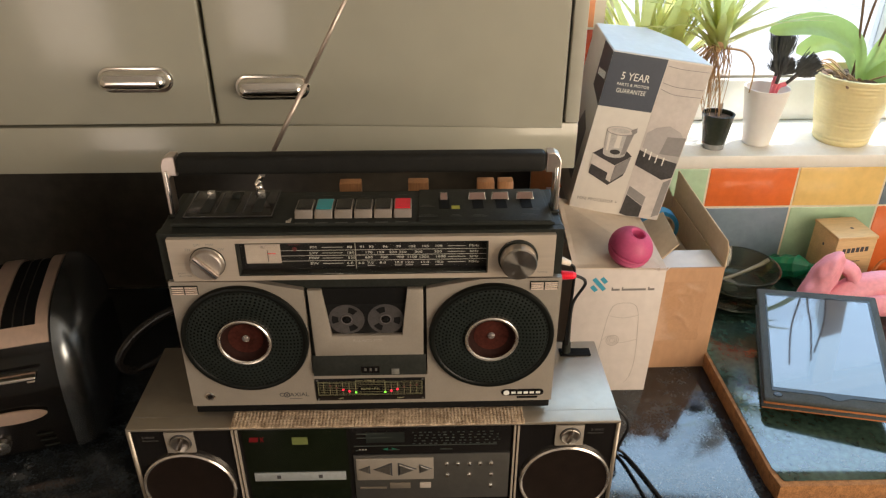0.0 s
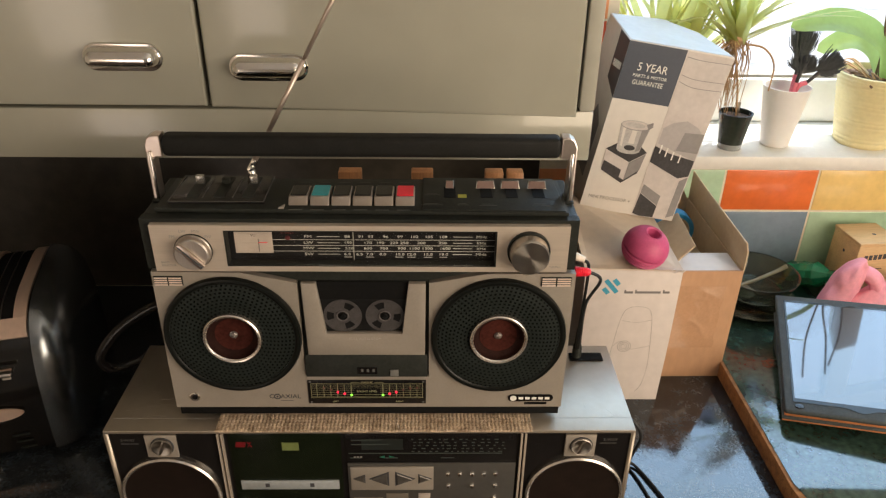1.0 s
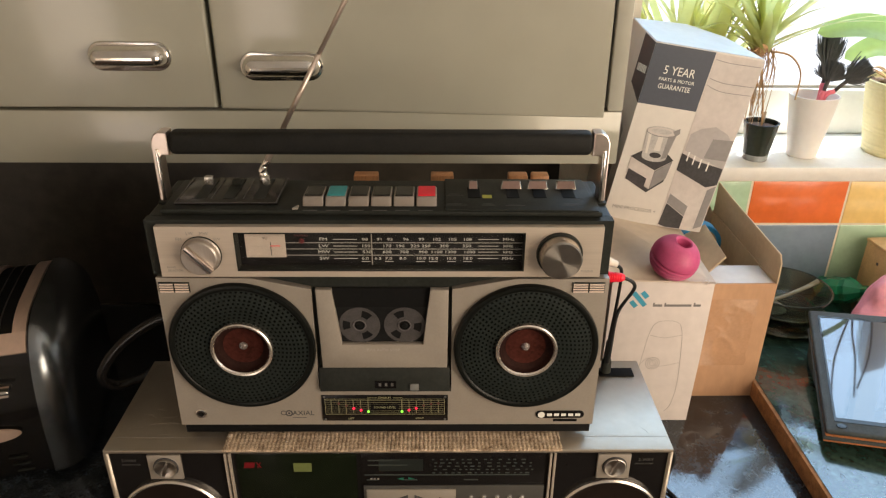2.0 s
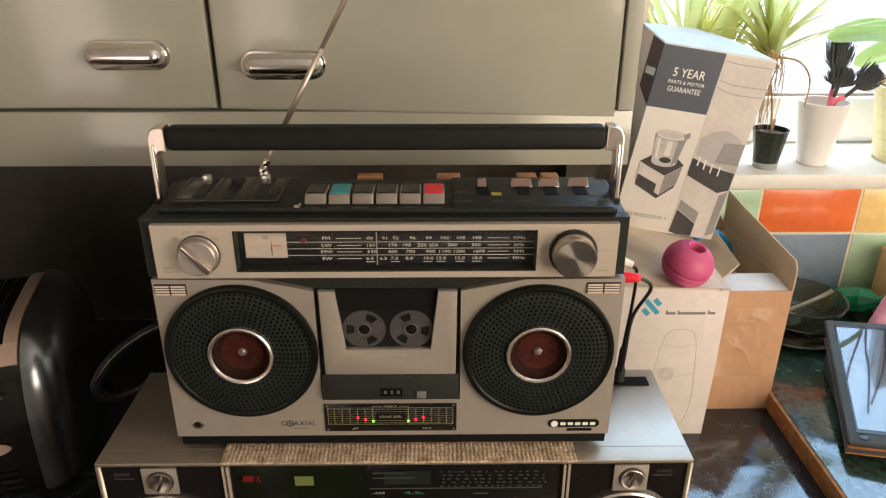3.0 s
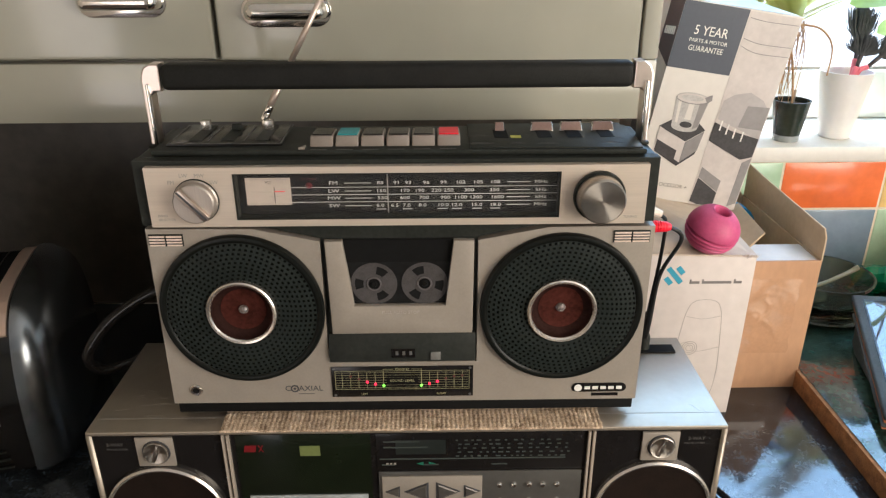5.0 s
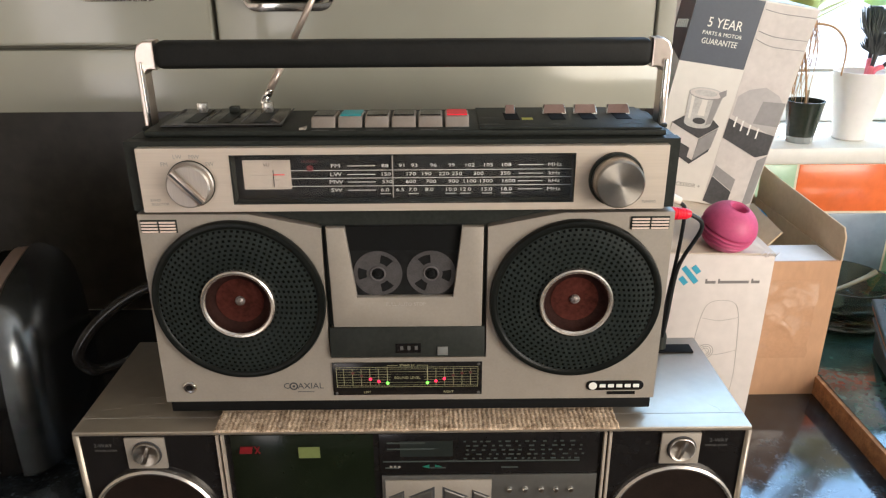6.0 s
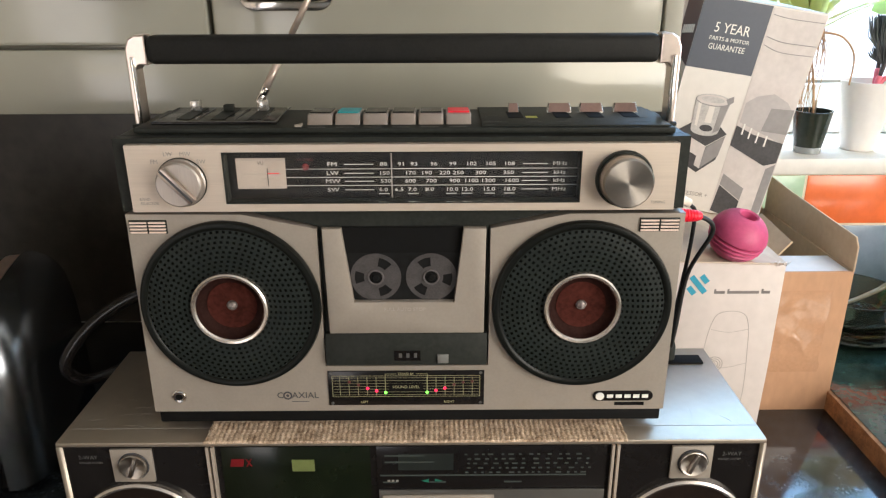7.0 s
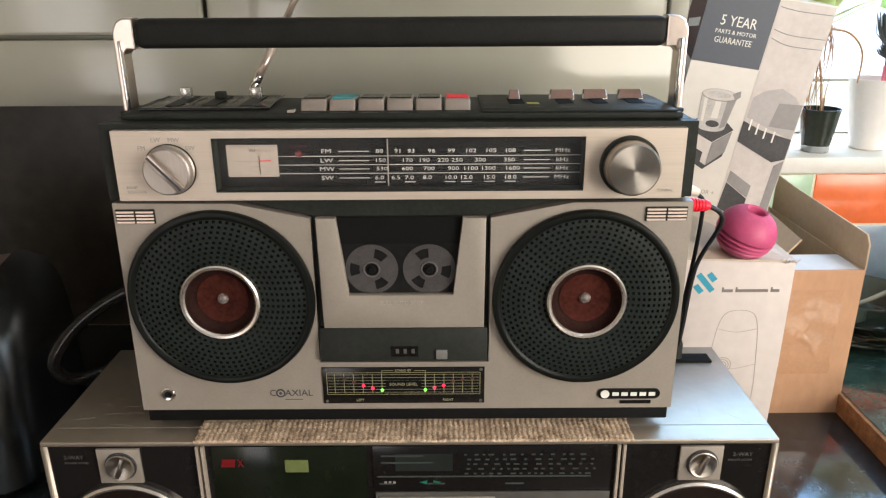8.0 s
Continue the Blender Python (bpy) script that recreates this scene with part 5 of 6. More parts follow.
part("guarantee_lettering", writing(B(), "GUARANTEE", facing(0.0430, -0.0005, H - 0.0575) @ Matrix.Diagonal((0.80, 1, 1, 1)), 0.0100), WHITE_INK, blk, angle=0)
flat("photo_panel", [(0.085, 0.0), (W - 0.0005, 0.0), (W - 0.0005, H - 0.002), (0.085, H - 0.002)], PRINT_PALE)
flat("photo_bowl", [(0.088, 0.150), (0.100, 0.160), (0.120, 0.166), (0.140, 0.158), (0.1515, 0.145), (0.1515, 0.105), (0.088, 0.125)], mat("photo_grey", (0.40, 0.37, 0.36), 0.45, 0, 0.08, 20), -0.0007)
flat("photo_jug_shadow", [(0.122, 0.148), (0.1515, 0.150), (0.1515, 0.118), (0.118, 0.118)], PRINT_MID, -0.0009)
flat("photo_base", [(0.0855, 0.1205), (0.110, 0.112), (0.1515, 0.106), (0.1515, 0.080), (0.136, 0.074), (0.0855, 0.094)], PRINT_BLACK, -0.0010)
for x, z in ((0.094, 0.110), (0.104, 0.106), (0.115, 0.102), (0.127, 0.099)):
    flat("photo_glint", [(x, z), (x + 0.002, z), (x + 0.002, z + 0.014), (x, z + 0.014)], WHITE_INK, -0.0012)
flat("photo_dark_edge", [(0.1405, 0.070), (0.1515, 0.078), (0.1515, 0.010), (0.1405, 0.004)], PRINT_MID, -0.0007)
flat("photo_foot", [(0.0860, 0.004), (0.088, 0.040), (0.120, 0.022), (0.120, 0.0015), (0.098, 0.0008)], PRINT_BLACK, -0.0008)
flat("photo_foot_top", [(0.088, 0.041), (0.0885, 0.056), (0.1205, 0.040), (0.120, 0.023)], PRINT_MID, -0.0008)
for z, k in ((0.232, 0.004), (0.222, 0.006), (0.258, 0.002)):
    part("photo_rim", tube(B(), [(0.087, -0.0004, z), (0.110, -0.0004, z - k), (0.1515, -0.0004, z - k + 0.001)], 0.0005, 5), PRINT_MID, cb)
# printed picture of the appliance
def oval(cx, cz, rx, rz, a0=0, a1=360, n=18):
    return [(cx + rx * math.cos(radians(a0 + (a1 - a0) * k / n)), cz + rz * math.sin(radians(a0 + (a1 - a0) * k / n))) for k in range(n + 1)]


PRINT_GLASS = mat("print_pale_grey", (0.46, 0.44, 0.42), 0.45, 0, 0.16, 60)
flat("picture_rim", [(0.013, 0.104), (0.030, 0.117), (0.066, 0.115), (0.0765, 0.107), (0.054, 0.088)], PRINT_BLACK, -0.0006)
flat("picture_bowl", oval(0.047, 0.147, 0.0225, 0.0075, 0, 180) + oval(0.0465, 0.108, 0.0180, 0.0070, 180, 360), PRINT_GLASS, -0.0007)
flat("picture_bowl_shade", [(0.058, 0.150), (0.0685, 0.147), (0.0640, 0.110), (0.0575, 0.106)], PRINT_MID, -0.0008)
flat("picture_bowl_glint", [(0.029, 0.142), (0.033, 0.143), (0.0355, 0.112), (0.0320, 0.113)], CARD_GLOSS, -0.0008)
flat("picture_hub", [(0.043, 0.118), (0.044, 0.140), (0.051, 0.140), (0.052, 0.118)], CARD_GLOSS, -0.0009)
flat("picture_blade", oval(0.0475, 0.111, 0.0085, 0.0042), PRINT_BLACK, -0.0010)
flat("picture_lid", oval(0.047, 0.147, 0.0215, 0.0062), PRINT_PALE, -0.0009)
flat("picture_lid_inner", oval(0.046, 0.1475, 0.0150, 0.0040), PRINT_GLASS, -0.0010)
part("picture_lid_edge", tube(B(), [(x, -0.0008, z) for x, z in oval(0.047, 0.147, 0.0225, 0.0072, 180, 360, 8)], 0.0005, 5), PRINT_MID, cb)
flat("picture_spout", [(0.062, 0.150), (0.071, 0.155), (0.0725, 0.148), (0.067, 0.143)], PRINT_MID, -0.0010)
flat("picture_front", [(0.014, 0.104), (0.054, 0.087), (0.054, 0.058), (0.014, 0.078)], PRINT_PALE, -0.0009)
flat("picture_keys", [(0.0155, 0.086), (0.046, 0.074), (0.046, 0.058), (0.0155, 0.071)], PRINT_BLACK, -0.0011)
flat("picture_side", [(0.0545, 0.087), (0.0755, 0.105), (0.0735, 0.078), (0.0545, 0.058)], PRINT_MID, -0.0009)
flat("picture_under", [(0.016, 0.069), (0.052, 0.052), (0.072, 0.072), (0.073, 0.078), (0.0545, 0.0575), (0.016, 0.075)], PRINT_BLACK, -0.0006)
part("name_lettering", writing(B(), "MINI PROCESSOR +", facing(0.0430, -0.0003, 0.0225), 0.0078), GREY_INK, cb, angle=0)
part("side_picture", prism(B(), [(0.030, 0.040), (0.028, 0.130), (0.060, 0.150), (0.080, 0.120), (0.078, 0.045)], -0.0006, -0.0001, "yz"), PRINT_MID, cb, angle=0)

PINK = mat("matt_magenta_rubber", (0.53, 0.075, 0.19), 0.5, 0, 0.10, 30, 0.06, 200)
f = Matrix.Translation((0.3705, 0.262, 1.1640)) @ pose(0, 0, 0, 16, 14, 0)
prof = [(0.0, -0.0140), (0.0070, -0.0030), (0.0085, 0.0220), (0.0098, 0.0276), (0.0118, 0.0290)]
for k in range(121):
    a = 67 - k * 1.27
    g = sum(0.0052 * math.exp(-((a - c) / 2.3) ** 2) for c in (-1, -12, -23))
    prof.append(((0.0330 - g) * math.cos(radians(a)), (0.0305 - g) * math.sin(radians(a))))
prof.append((0, -0.0303))
bm = lathe(B(), prof, f, 56)
single("rubber_ball", bm, PINK, "round magenta rubber toy ball with grooves and a hole", "ball", angle=25)

# ---- board with raw chipboard edge, tablet, dishes ----
board = thing("worktop_board", pose(0, 0, COUNTER), "thick dark laminate board with a raw chipboard edge", "board")
BX, BY = 0.5400, 0.012
part("core", prism(B(), [(BX, BY + 0.03), (BX + 0.004, BY), (1.30, BY - 0.002), (1.30, 0.560), (BX - 0.002, 0.560)], 0.0, 0.0282, "xy", bevel=0.001), CHIP, board, "raw brown chipboard edge")
part("laminate", prism(B(), [(BX + 0.0050, BY + 0.034), (BX + 0.012, BY + 0.009), (1.299, BY + 0.006), (1.299, 0.559), (BX + 0.003, 0.559)], 0.0284, 0.0296, "xy", bevel=0.0004), BOARD_TOP, board)
BT = COUNTER + 0.0296

CASE = mat("slate_grey_leather_case", (0.055, 0.066, 0.070), 0.6, 0, 0.2, 40, 0.2, 500, spec=0.25)
TAN = mat("tan_leather_edge", (0.42, 0.15, 0.05), 0.6, 0, 0.2, 40)
SCREEN = mat("glossy_dark_screen", (0.030, 0.030, 0.040), 0.03, 0, 0.25, 5, spec=0.85, coat=0.5)
tab = thing("tablet", pose(0.5695, 0.1475, 0.9602, 9.9, -5.0, -18.4), "tablet computer in a dark case with a glossy screen", "tablet")
W, H = 0.186, 0.259
part("case_frame", box(B(), 0, W, 0.006, H, -0.009, 0.0, 0.0035, 3), CASE, tab)
notch_t = [(0.076 + 0.034 * k / 8, H - 0.0145 - 0.006 * math.sin(math.pi * k / 8) ** 2) for k in range(9)]
notch_b = [(0.124 - 0.046 * k / 8, 0.0235 - 0.007 * math.sin(math.pi * k / 8) ** 2) for k in range(9)]
scr = [(0.012, H - 0.0145)] + notch_t + [(W - 0.012, H - 0.0145), (W - 0.012, 0.0235)] + notch_b + [(0.012, 0.0235)]
part("bezel", prism(B(), scr, 0.0001, 0.0008, "xy"), BLACK_GLOSS, tab, angle=0)
part("screen", prism(B(), [(0.0145, 0.030), (W - 0.016, 0.030), (W - 0.016, H - 0.019), (0.0145, H - 0.019)], 0.0009, 0.0011, "xy"), SCREEN, tab, "glossy screen reflecting the window", angle=0)
part("case_back", box(B(), 0.001, W - 0.001, 0.006, H - 0.006, -0.0118, -0.0092, 0.0012), TAN, tab, "tan leather lining")
part("cover", box(B(), -0.002, W, 0.003, H - 0.03, -0.0165, -0.0120, 0.0018), CASE, tab)
part("cover_lining", box(B(), -0.001, W, 0.003, H - 0.03, -0.0190, -0.0167, 0.001), TAN, tab, "tan leather lining")
part("button", lathe(B(), [(0, 0.0014), (0.0040, 0.0012), (0.0045, 0.0)], Matrix.Translation((0.020, 0.0160, 0)) @ Matrix.Diagonal((1.5, 1, 1, 1)), 20), BLACK_GLOSS, tab)
b = prism(B(), [(0.06, -0.0192), (0.225, -0.0192), (0.225, -0.066), (0.20, -0.066)], 0.004, W - 0.004, "yz")
part("prop", b, CASE, tab, angle=0)

SMOKE = mat("dark_smoked_glass", (0.30, 0.34, 0.26), 0.05, 0, 0.12, 12, trans=0.95)
dish = thing("glass_bowl", pose(0.654, 0.484, BT), "round dark smoked glass bowl on a lid, with a spoon", "bowl")
part("stand", lathe(B(), [(0, 0), (0.060, 0), (0.074, 0.004), (0.076, 0.008), (0.072, 0.012), (0.076, 0.016), (0.074, 0.020), (0.058, 0.020), (0, 0.020)], Matrix(), 56), SMOKE, dish)
part("bowl", lathe(B(), [(0, 0.0205), (0.046, 0.0205), (0.058, 0.028), (0.068, 0.052), (0.0735, 0.062), (0.0735, 0.0655), (0.0700, 0.0650), (0.062, 0.048), (0.050, 0.030), (0, 0.026)], Matrix(), 56), SMOKE, dish)
part("spoon", tube(B(), [(-0.045, -0.020, 0.045), (-0.005, -0.010, 0.052), (0.040, 0.008, 0.060), (0.058, 0.010, 0.070)], 0.0030, 8, 0.0045), mat("pale_olive_plastic", (0.17, 0.16, 0.11), 0.2), dish)
part("clear_wrap", lathe(B(), [(0, 0.040), (0.014, 0.041), (0.024, 0.034), (0.022, 0.028)], Matrix.Translation((-0.026, -0.018, 0)), 9), mat("crumpled_clear_wrap", (0.16, 0.16, 0.13), 0.12, 0, 0.4, 60), dish, angle=10)

GREENP = mat("green_bottle_plastic", (0.02, 0.42, 0.19), 0.12, 0, 0.15, 20, trans=0.45, coat=0.4)
f = Matrix.Translation((0.782, 0.540, BT + 0.026)) @ pose(0, 0, 0, 68, 0, 38)
bm = lathe(B(), [(0, -0.040), (0.020, -0.040), (0.0245, -0.034), (0.0225, -0.020), (0.0248, -0.008), (0.0225, 0.006), (0.0245, 0.018), (0.018, 0.030), (0.009, 0.040), (0.009, 0.050), (0, 0.050)], f, 10)
single("green_bottle", bm, GREENP, "crumpled green plastic bottle lying on the board", "bottle", angle=15)

BIRCH = mat("pale_plywood", (0.62, 0.42, 0.21), 0.55, 0, 0.14, 18, 0.06, 120, stretch=(0.4, 3, 3))
wbx = thing("wooden_box", pose(0.828, 0.484, BT, 0, 0, 5), "small pale wooden box with a sliding lid", "box")
part("box", box(B(), 0, 0.078, 0, 0.078, 0, 0.114, 0.0015), BIRCH, wbx)
part("lid", box(B(), -0.001, 0.079, -0.001, 0.079, 0.1145, 0.1205, 0.0012), BIRCH, wbx)
part("lid_hole", lathe(B(), [(0, 0.0003), (0.0035, 0.0003)], Matrix.Translation((0.046, 0.034, 0.1205)), 16), DARK_INK, wbx)
part("side_hole", lathe(B(), [(0, 0.0003), (0.0030, 0.0003)], Matrix.Translation((0, 0.038, 0.088)) @ pose(0, 0, 0, 0, -90, 0), 16), DARK_INK, wbx)
for k in range(6):
    part("name_bar", box(B(), 0.014 + k * 0.0088, 0.0205 + k * 0.0088, -0.0004, -0.0001, 0.086 + 0.0006 * k, 0.0960 + 0.0006 * k), DARK_INK, wbx, angle=0)
for k in range(2):
    part("small_bar", box(B(), 0.034, 0.054, -0.0004, -0.0001, 0.068 - 0.010 * k, 0.0695 - 0.010 * k), DARK_INK, wbx, angle=0)

GLOVE = mat("pink_rubber_glove", (0.80, 0.32, 0.40), 0.55, 0, 0.10, 20, 0.10, 120)


def lump(bm, pts, radii, seg=16, k=5):
    path = smooth_path(pts, k)
    rings, side = [], None
    for i, p in enumerate(path):
        u = i / (len(path) - 1) * (len(radii) - 1)
        r = radii[int(u)] + (radii[min(int(u) + 1, len(radii) - 1)] - radii[int(u)]) * (u - int(u))
        d = (path[min(i + 1, len(path) - 1)] - path[max(i - 1, 0)]).normalized()
        side = d.orthogonal().normalized() if side is None else (side - d * side.dot(d)).normalized()
        up = d.cross(side)
        ring = []
        for q in range(seg):
            a = 2 * math.pi * q / seg
            n_ = 1 + 0.28 * noise.noise(Vector((math.cos(a) * 2.6, math.sin(a) * 2.6, i * 0.22)) + Vector(pts[0]) * 20)
            co = p + r * n_ * (side * math.cos(a) + up * math.sin(a) * 0.75)
            co.z = max(co.z, BT + 0.001)
            ring.append(bm.verts.new(co))
        rings.append(ring)
    for a, b_ in zip(rings, rings[1:]):
        for q in range(seg):
            bm.faces.new((a[q], a[(q + 1) % seg], b_[(q + 1) % seg], b_[q]))
    bm.faces.new(rings[0][::-1])
    bm.faces.new(rings[-1])


bm = B()
lump(bm, [(0.765, 0.428, 0.936), (0.776, 0.434, 0.962), (0.793, 0.440, 0.995), (0.805, 0.441, 1.022), (0.813, 0.441, 1.038), (0.817, 0.441, 1.041)], [0.026, 0.032, 0.031, 0.025, 0.014, 0.002], 28)
lump(bm, [(0.812, 0.438, 1.022), (0.832, 0.432, 1.014), (0.844, 0.428, 0.990), (0.843, 0.426, 0.970)], [0.012, 0.016, 0.014, 0.002], 20)
lump(bm, [(0.800, 0.424, 0.944), (0.842, 0.424, 0.972), (0.882, 0.424, 0.988), (0.925, 0.422, 0.982), (0.960, 0.418, 0.962)], [0.024, 0.026, 0.024, 0.022, 0.014], 24)
lump(bm, [(0.830, 0.408, 0.944), (0.872, 0.402, 0.960), (0.905, 0.400, 0.962), (0.926, 0.400, 0.948), (0.930, 0.400, 0.942)], [0.020, 0.020, 0.019, 0.014, 0.002], 24)
lump(bm, [(0.880, 0.416, 0.946), (0.935, 0.404, 0.956), (0.990, 0.392, 0.946), (1.000, 0.390, 0.944)], [0.022, 0.022, 0.014, 0.002], 24)
single("rubber_glove", bm, GLOVE, "crumpled pale pink rubber glove on the board", "glove", angle=80)
single("orange_cord", tube(B(), [(0.925, 0.505, BT + 0.030), (0.945, 0.510, BT + 0.055), (0.975, 0.500, BT + 0.050), (0.990, 0.490, BT + 0.004), (1.02, 0.47, BT + 0.003)], 0.0032, 8),
       mat("orange_cord_plastic", (0.45, 0.13, 0.03), 0.5), "orange cord beside the wooden box", "cord")


# ---- on the window sill ----
def leaf_mat(name, col, through_=0.5):
    m = mat(name, col, 0.38, 0, 0.22, 14, 0.05, 90, random_tint=0.12)
    nt = m.node_tree
    p = nt.nodes["Principled BSDF"]
    t = nt.nodes.new("ShaderNodeBsdfTranslucent")
    t.inputs["Color"].default_value = (min(1, col[0] * 2.4), min(1, col[1] * 2.1), col[2] * 2.0, 1)
    mx = nt.nodes.new("ShaderNodeMixShader")
    mx.inputs[0].default_value = through_
    nt.links.new(p.outputs[0], mx.inputs[1])
    nt.links.new(t.outputs[0], mx.inputs[2])
    nt.links.new(mx.outputs[0], nt.nodes["Material Output"].inputs["Surface"])
    return m


LEAF = leaf_mat("bright_strap_leaf", (0.34, 0.38, 0.17), 0.6)
ORCHID = leaf_mat("orchid_leaf", (0.22, 0.34, 0.12), 0.5)
ROOT = mat("dry_brown_roots", (0.44, 0.27, 0.14), 0.8, 0, 0.3, 60)
SOIL = mat("bark_soil", (0.10, 0.06, 0.04), 0.9, 0, 0.5, 60, 0.6, 150)


def strap(bm, start, way, length, width, droop, n=10, fold=0.25, blunt=False):
    """A tapering leaf that leaves start along way and bends down."""
    p, d = Vector(start), Vector(way).normalized()
    prev = None
    for i in range(n + 1):
        t = i / n
        w = width * (min(1, 0.55 + 1.6 * t) * (1 - t ** 3) if not blunt else math.sin(math.pi * min(1, 0.12 + 0.85 * t)) ** 0.6)
        side = d.cross(Vector((0, 0, 1)))
        side = side.normalized() if side.length > 1e-3 else Vector((1, 0, 0))
        up = side.cross(d).normalized()
        row = [bm.verts.new(p - side * w + up * fold * w), bm.verts.new(p), bm.verts.new(p + side * w + up * fold * w)]
        if prev:
            for k in range(2):
                bm.faces.new((prev[k], prev[k + 1], row[k + 1], row[k]))
        prev = row
        p = p + d * (length / n)
        d = (d + Vector((0, 0, -droop / n))).normalized()
    return bm


rnd = random.Random(11)
sp = thing("strap_leaved_plant", pose(0.49, 0.690, SILL_Z), "bright green strap-leaved plant in a pot on the sill", "plant")
part("pot", lathe(B(), [(0, 0), (0.040, 0), (0.052, 0.085), (0.055, 0.09), (0.050, 0.092), (0.047, 0.080), (0, 0.078)], Matrix(), 40), mat("terracotta_pot", (0.42, 0.17, 0.08), 0.8, 0, 0.15, 20), sp)
part("soil", lathe(B(), [(0, 0.084), (0.048, 0.083)], Matrix(), 24), SOIL, sp)
for k in range(66):
    a = rnd.uniform(0, 2 * math.pi)
    out = rnd.uniform(0.15, 0.75)
    wy = math.sin(a) * out * (0.45 if math.sin(a) > 0 else 0.7)
    b = strap(B(), (rnd.uniform(-0.04, 0.04), rnd.uniform(-0.02, 0.02), 0.085), (math.cos(a) * out * 1.2, wy, 1.0), rnd.uniform(0.22, 0.40), rnd.uniform(0.006, 0.012), rnd.uniform(0.2, 1.2))
    part("leaf", b, LEAF, sp, angle=60)

sp2 = thing("spider_plantlet", pose(0.606, 0.634, SILL_Z), "spider plantlet with long dry brown roots in a small dark pot", "plant")
part("glass_base", lathe(B(), [(0, 0), (0.0205, 0), (0.0212, 0.010), (0.0205, 0.0105), (0.0195, 0.002), (0, 0.002)], Matrix.Translation((0.010, -0.012, 0)), 32), mat("clear_pot_base", (0.75, 0.78, 0.78), 0.08, 0, 0.03, 10, trans=0.7), sp2)
part("pot", lathe(B(), [(0, 0.0107), (0.0214, 0.0107), (0.0290, 0.064), (0.0300, 0.067), (0.0270, 0.067), (0.0265, 0.058), (0, 0.056)], Matrix.Translation((0.010, -0.012, 0)), 40), mat("dark_olive_glass_pot", (0.022, 0.028, 0.020), 0.22, 0, 0.2, 20), sp2, "dark glass pot")
part("soil", lathe(B(), [(0, 0.060), (0.0268, 0.059)], Matrix.Translation((0.010, -0.012, 0)), 24), SOIL, sp2)
part("tag", box(B(), 0.016, 0.0225, 0.004, 0.0055, 0.055, 0.080), GREY_SILVER, sp2)
part("crown", lathe(B(), [(0, -0.012), (0.009, -0.006), (0.012, 0.004), (0.006, 0.014), (0, 0.016)], Matrix.Translation((-0.012, 0.0, 0.188)), 12), ROOT, sp2)
for k in range(60):
    x, y = rnd.gauss(-0.012, 0.012), rnd.gauss(0, 0.007)
    l_ = rnd.uniform(0.06, 0.135)
    s_ = rnd.gauss(0, 0.012)
    b = tube(B(), [(x, y, 0.19), (x * 1.2 + s_, y, 0.19 - l_ * 0.4), (x * 0.9 + s_ * 0.5 + rnd.gauss(0, 0.006), y * 0.6 - 0.004, 0.19 - l_)], rnd.uniform(0.0006, 0.0013), 5, 0.0004)
    part("root", b, ROOT, sp2)
part("stalk", tube(B(), [(0.012, -0.010, 0.058), (0.006, -0.005, 0.11), (-0.010, 0.0, 0.180)], 0.0018, 6), ROOT, sp2)
part("curved_root", tube(B(), [(0.0, 0.0, 0.185), (0.040, 0.0, 0.178), (0.062, -0.005, 0.150), (0.060, -0.010, 0.105)], 0.0022, 6, 0.0012), ROOT, sp2)
for k in range(40):
    a = rnd.uniform(0, 2 * math.pi)
    o_ = rnd.uniform(0.3, 1.2)
    b = strap(B(), (-0.012 + rnd.gauss(0, 0.006), rnd.gauss(0, 0.004), 0.185), (math.cos(a) * o_, math.sin(a) * o_ * 0.45, rnd.uniform(0.45, 1.3)), rnd.uniform(0.09, 0.21), rnd.uniform(0.005, 0.0105), rnd.uniform(0.2, 1.2), 9)
    part("leaf", b, LEAF, sp2, angle=60)

WHITEPOT = mat("white_glazed_pot", (0.78, 0.75, 0.72), 0.35, 0, 0.03, 12, sss=0.15)
wp = thing("white_pot", pose(0.7075, 0.642, SILL_Z), "white tapered pot holding brushes on the sill", "pot")
part("pot", lathe(B(), [(0, 0), (0.0235, 0), (0.0255, 0.002), (0.0405, 0.106), (0.0410, 0.110), (0.0385, 0.110), (0.0375, 0.104), (0.0245, 0.008), (0, 0.007)], Matrix(), 56), WHITEPOT, wp)
BRISTLE = mat("black_bristles", (0.045, 0.048, 0.050), 0.7, 0, 0.4, 90)
PINKH = mat("pink_brush_handle", (0.72, 0.14, 0.18), 0.4)
WANDM = mat("dark_brush_handle", (0.05, 0.04, 0.04), 0.4)
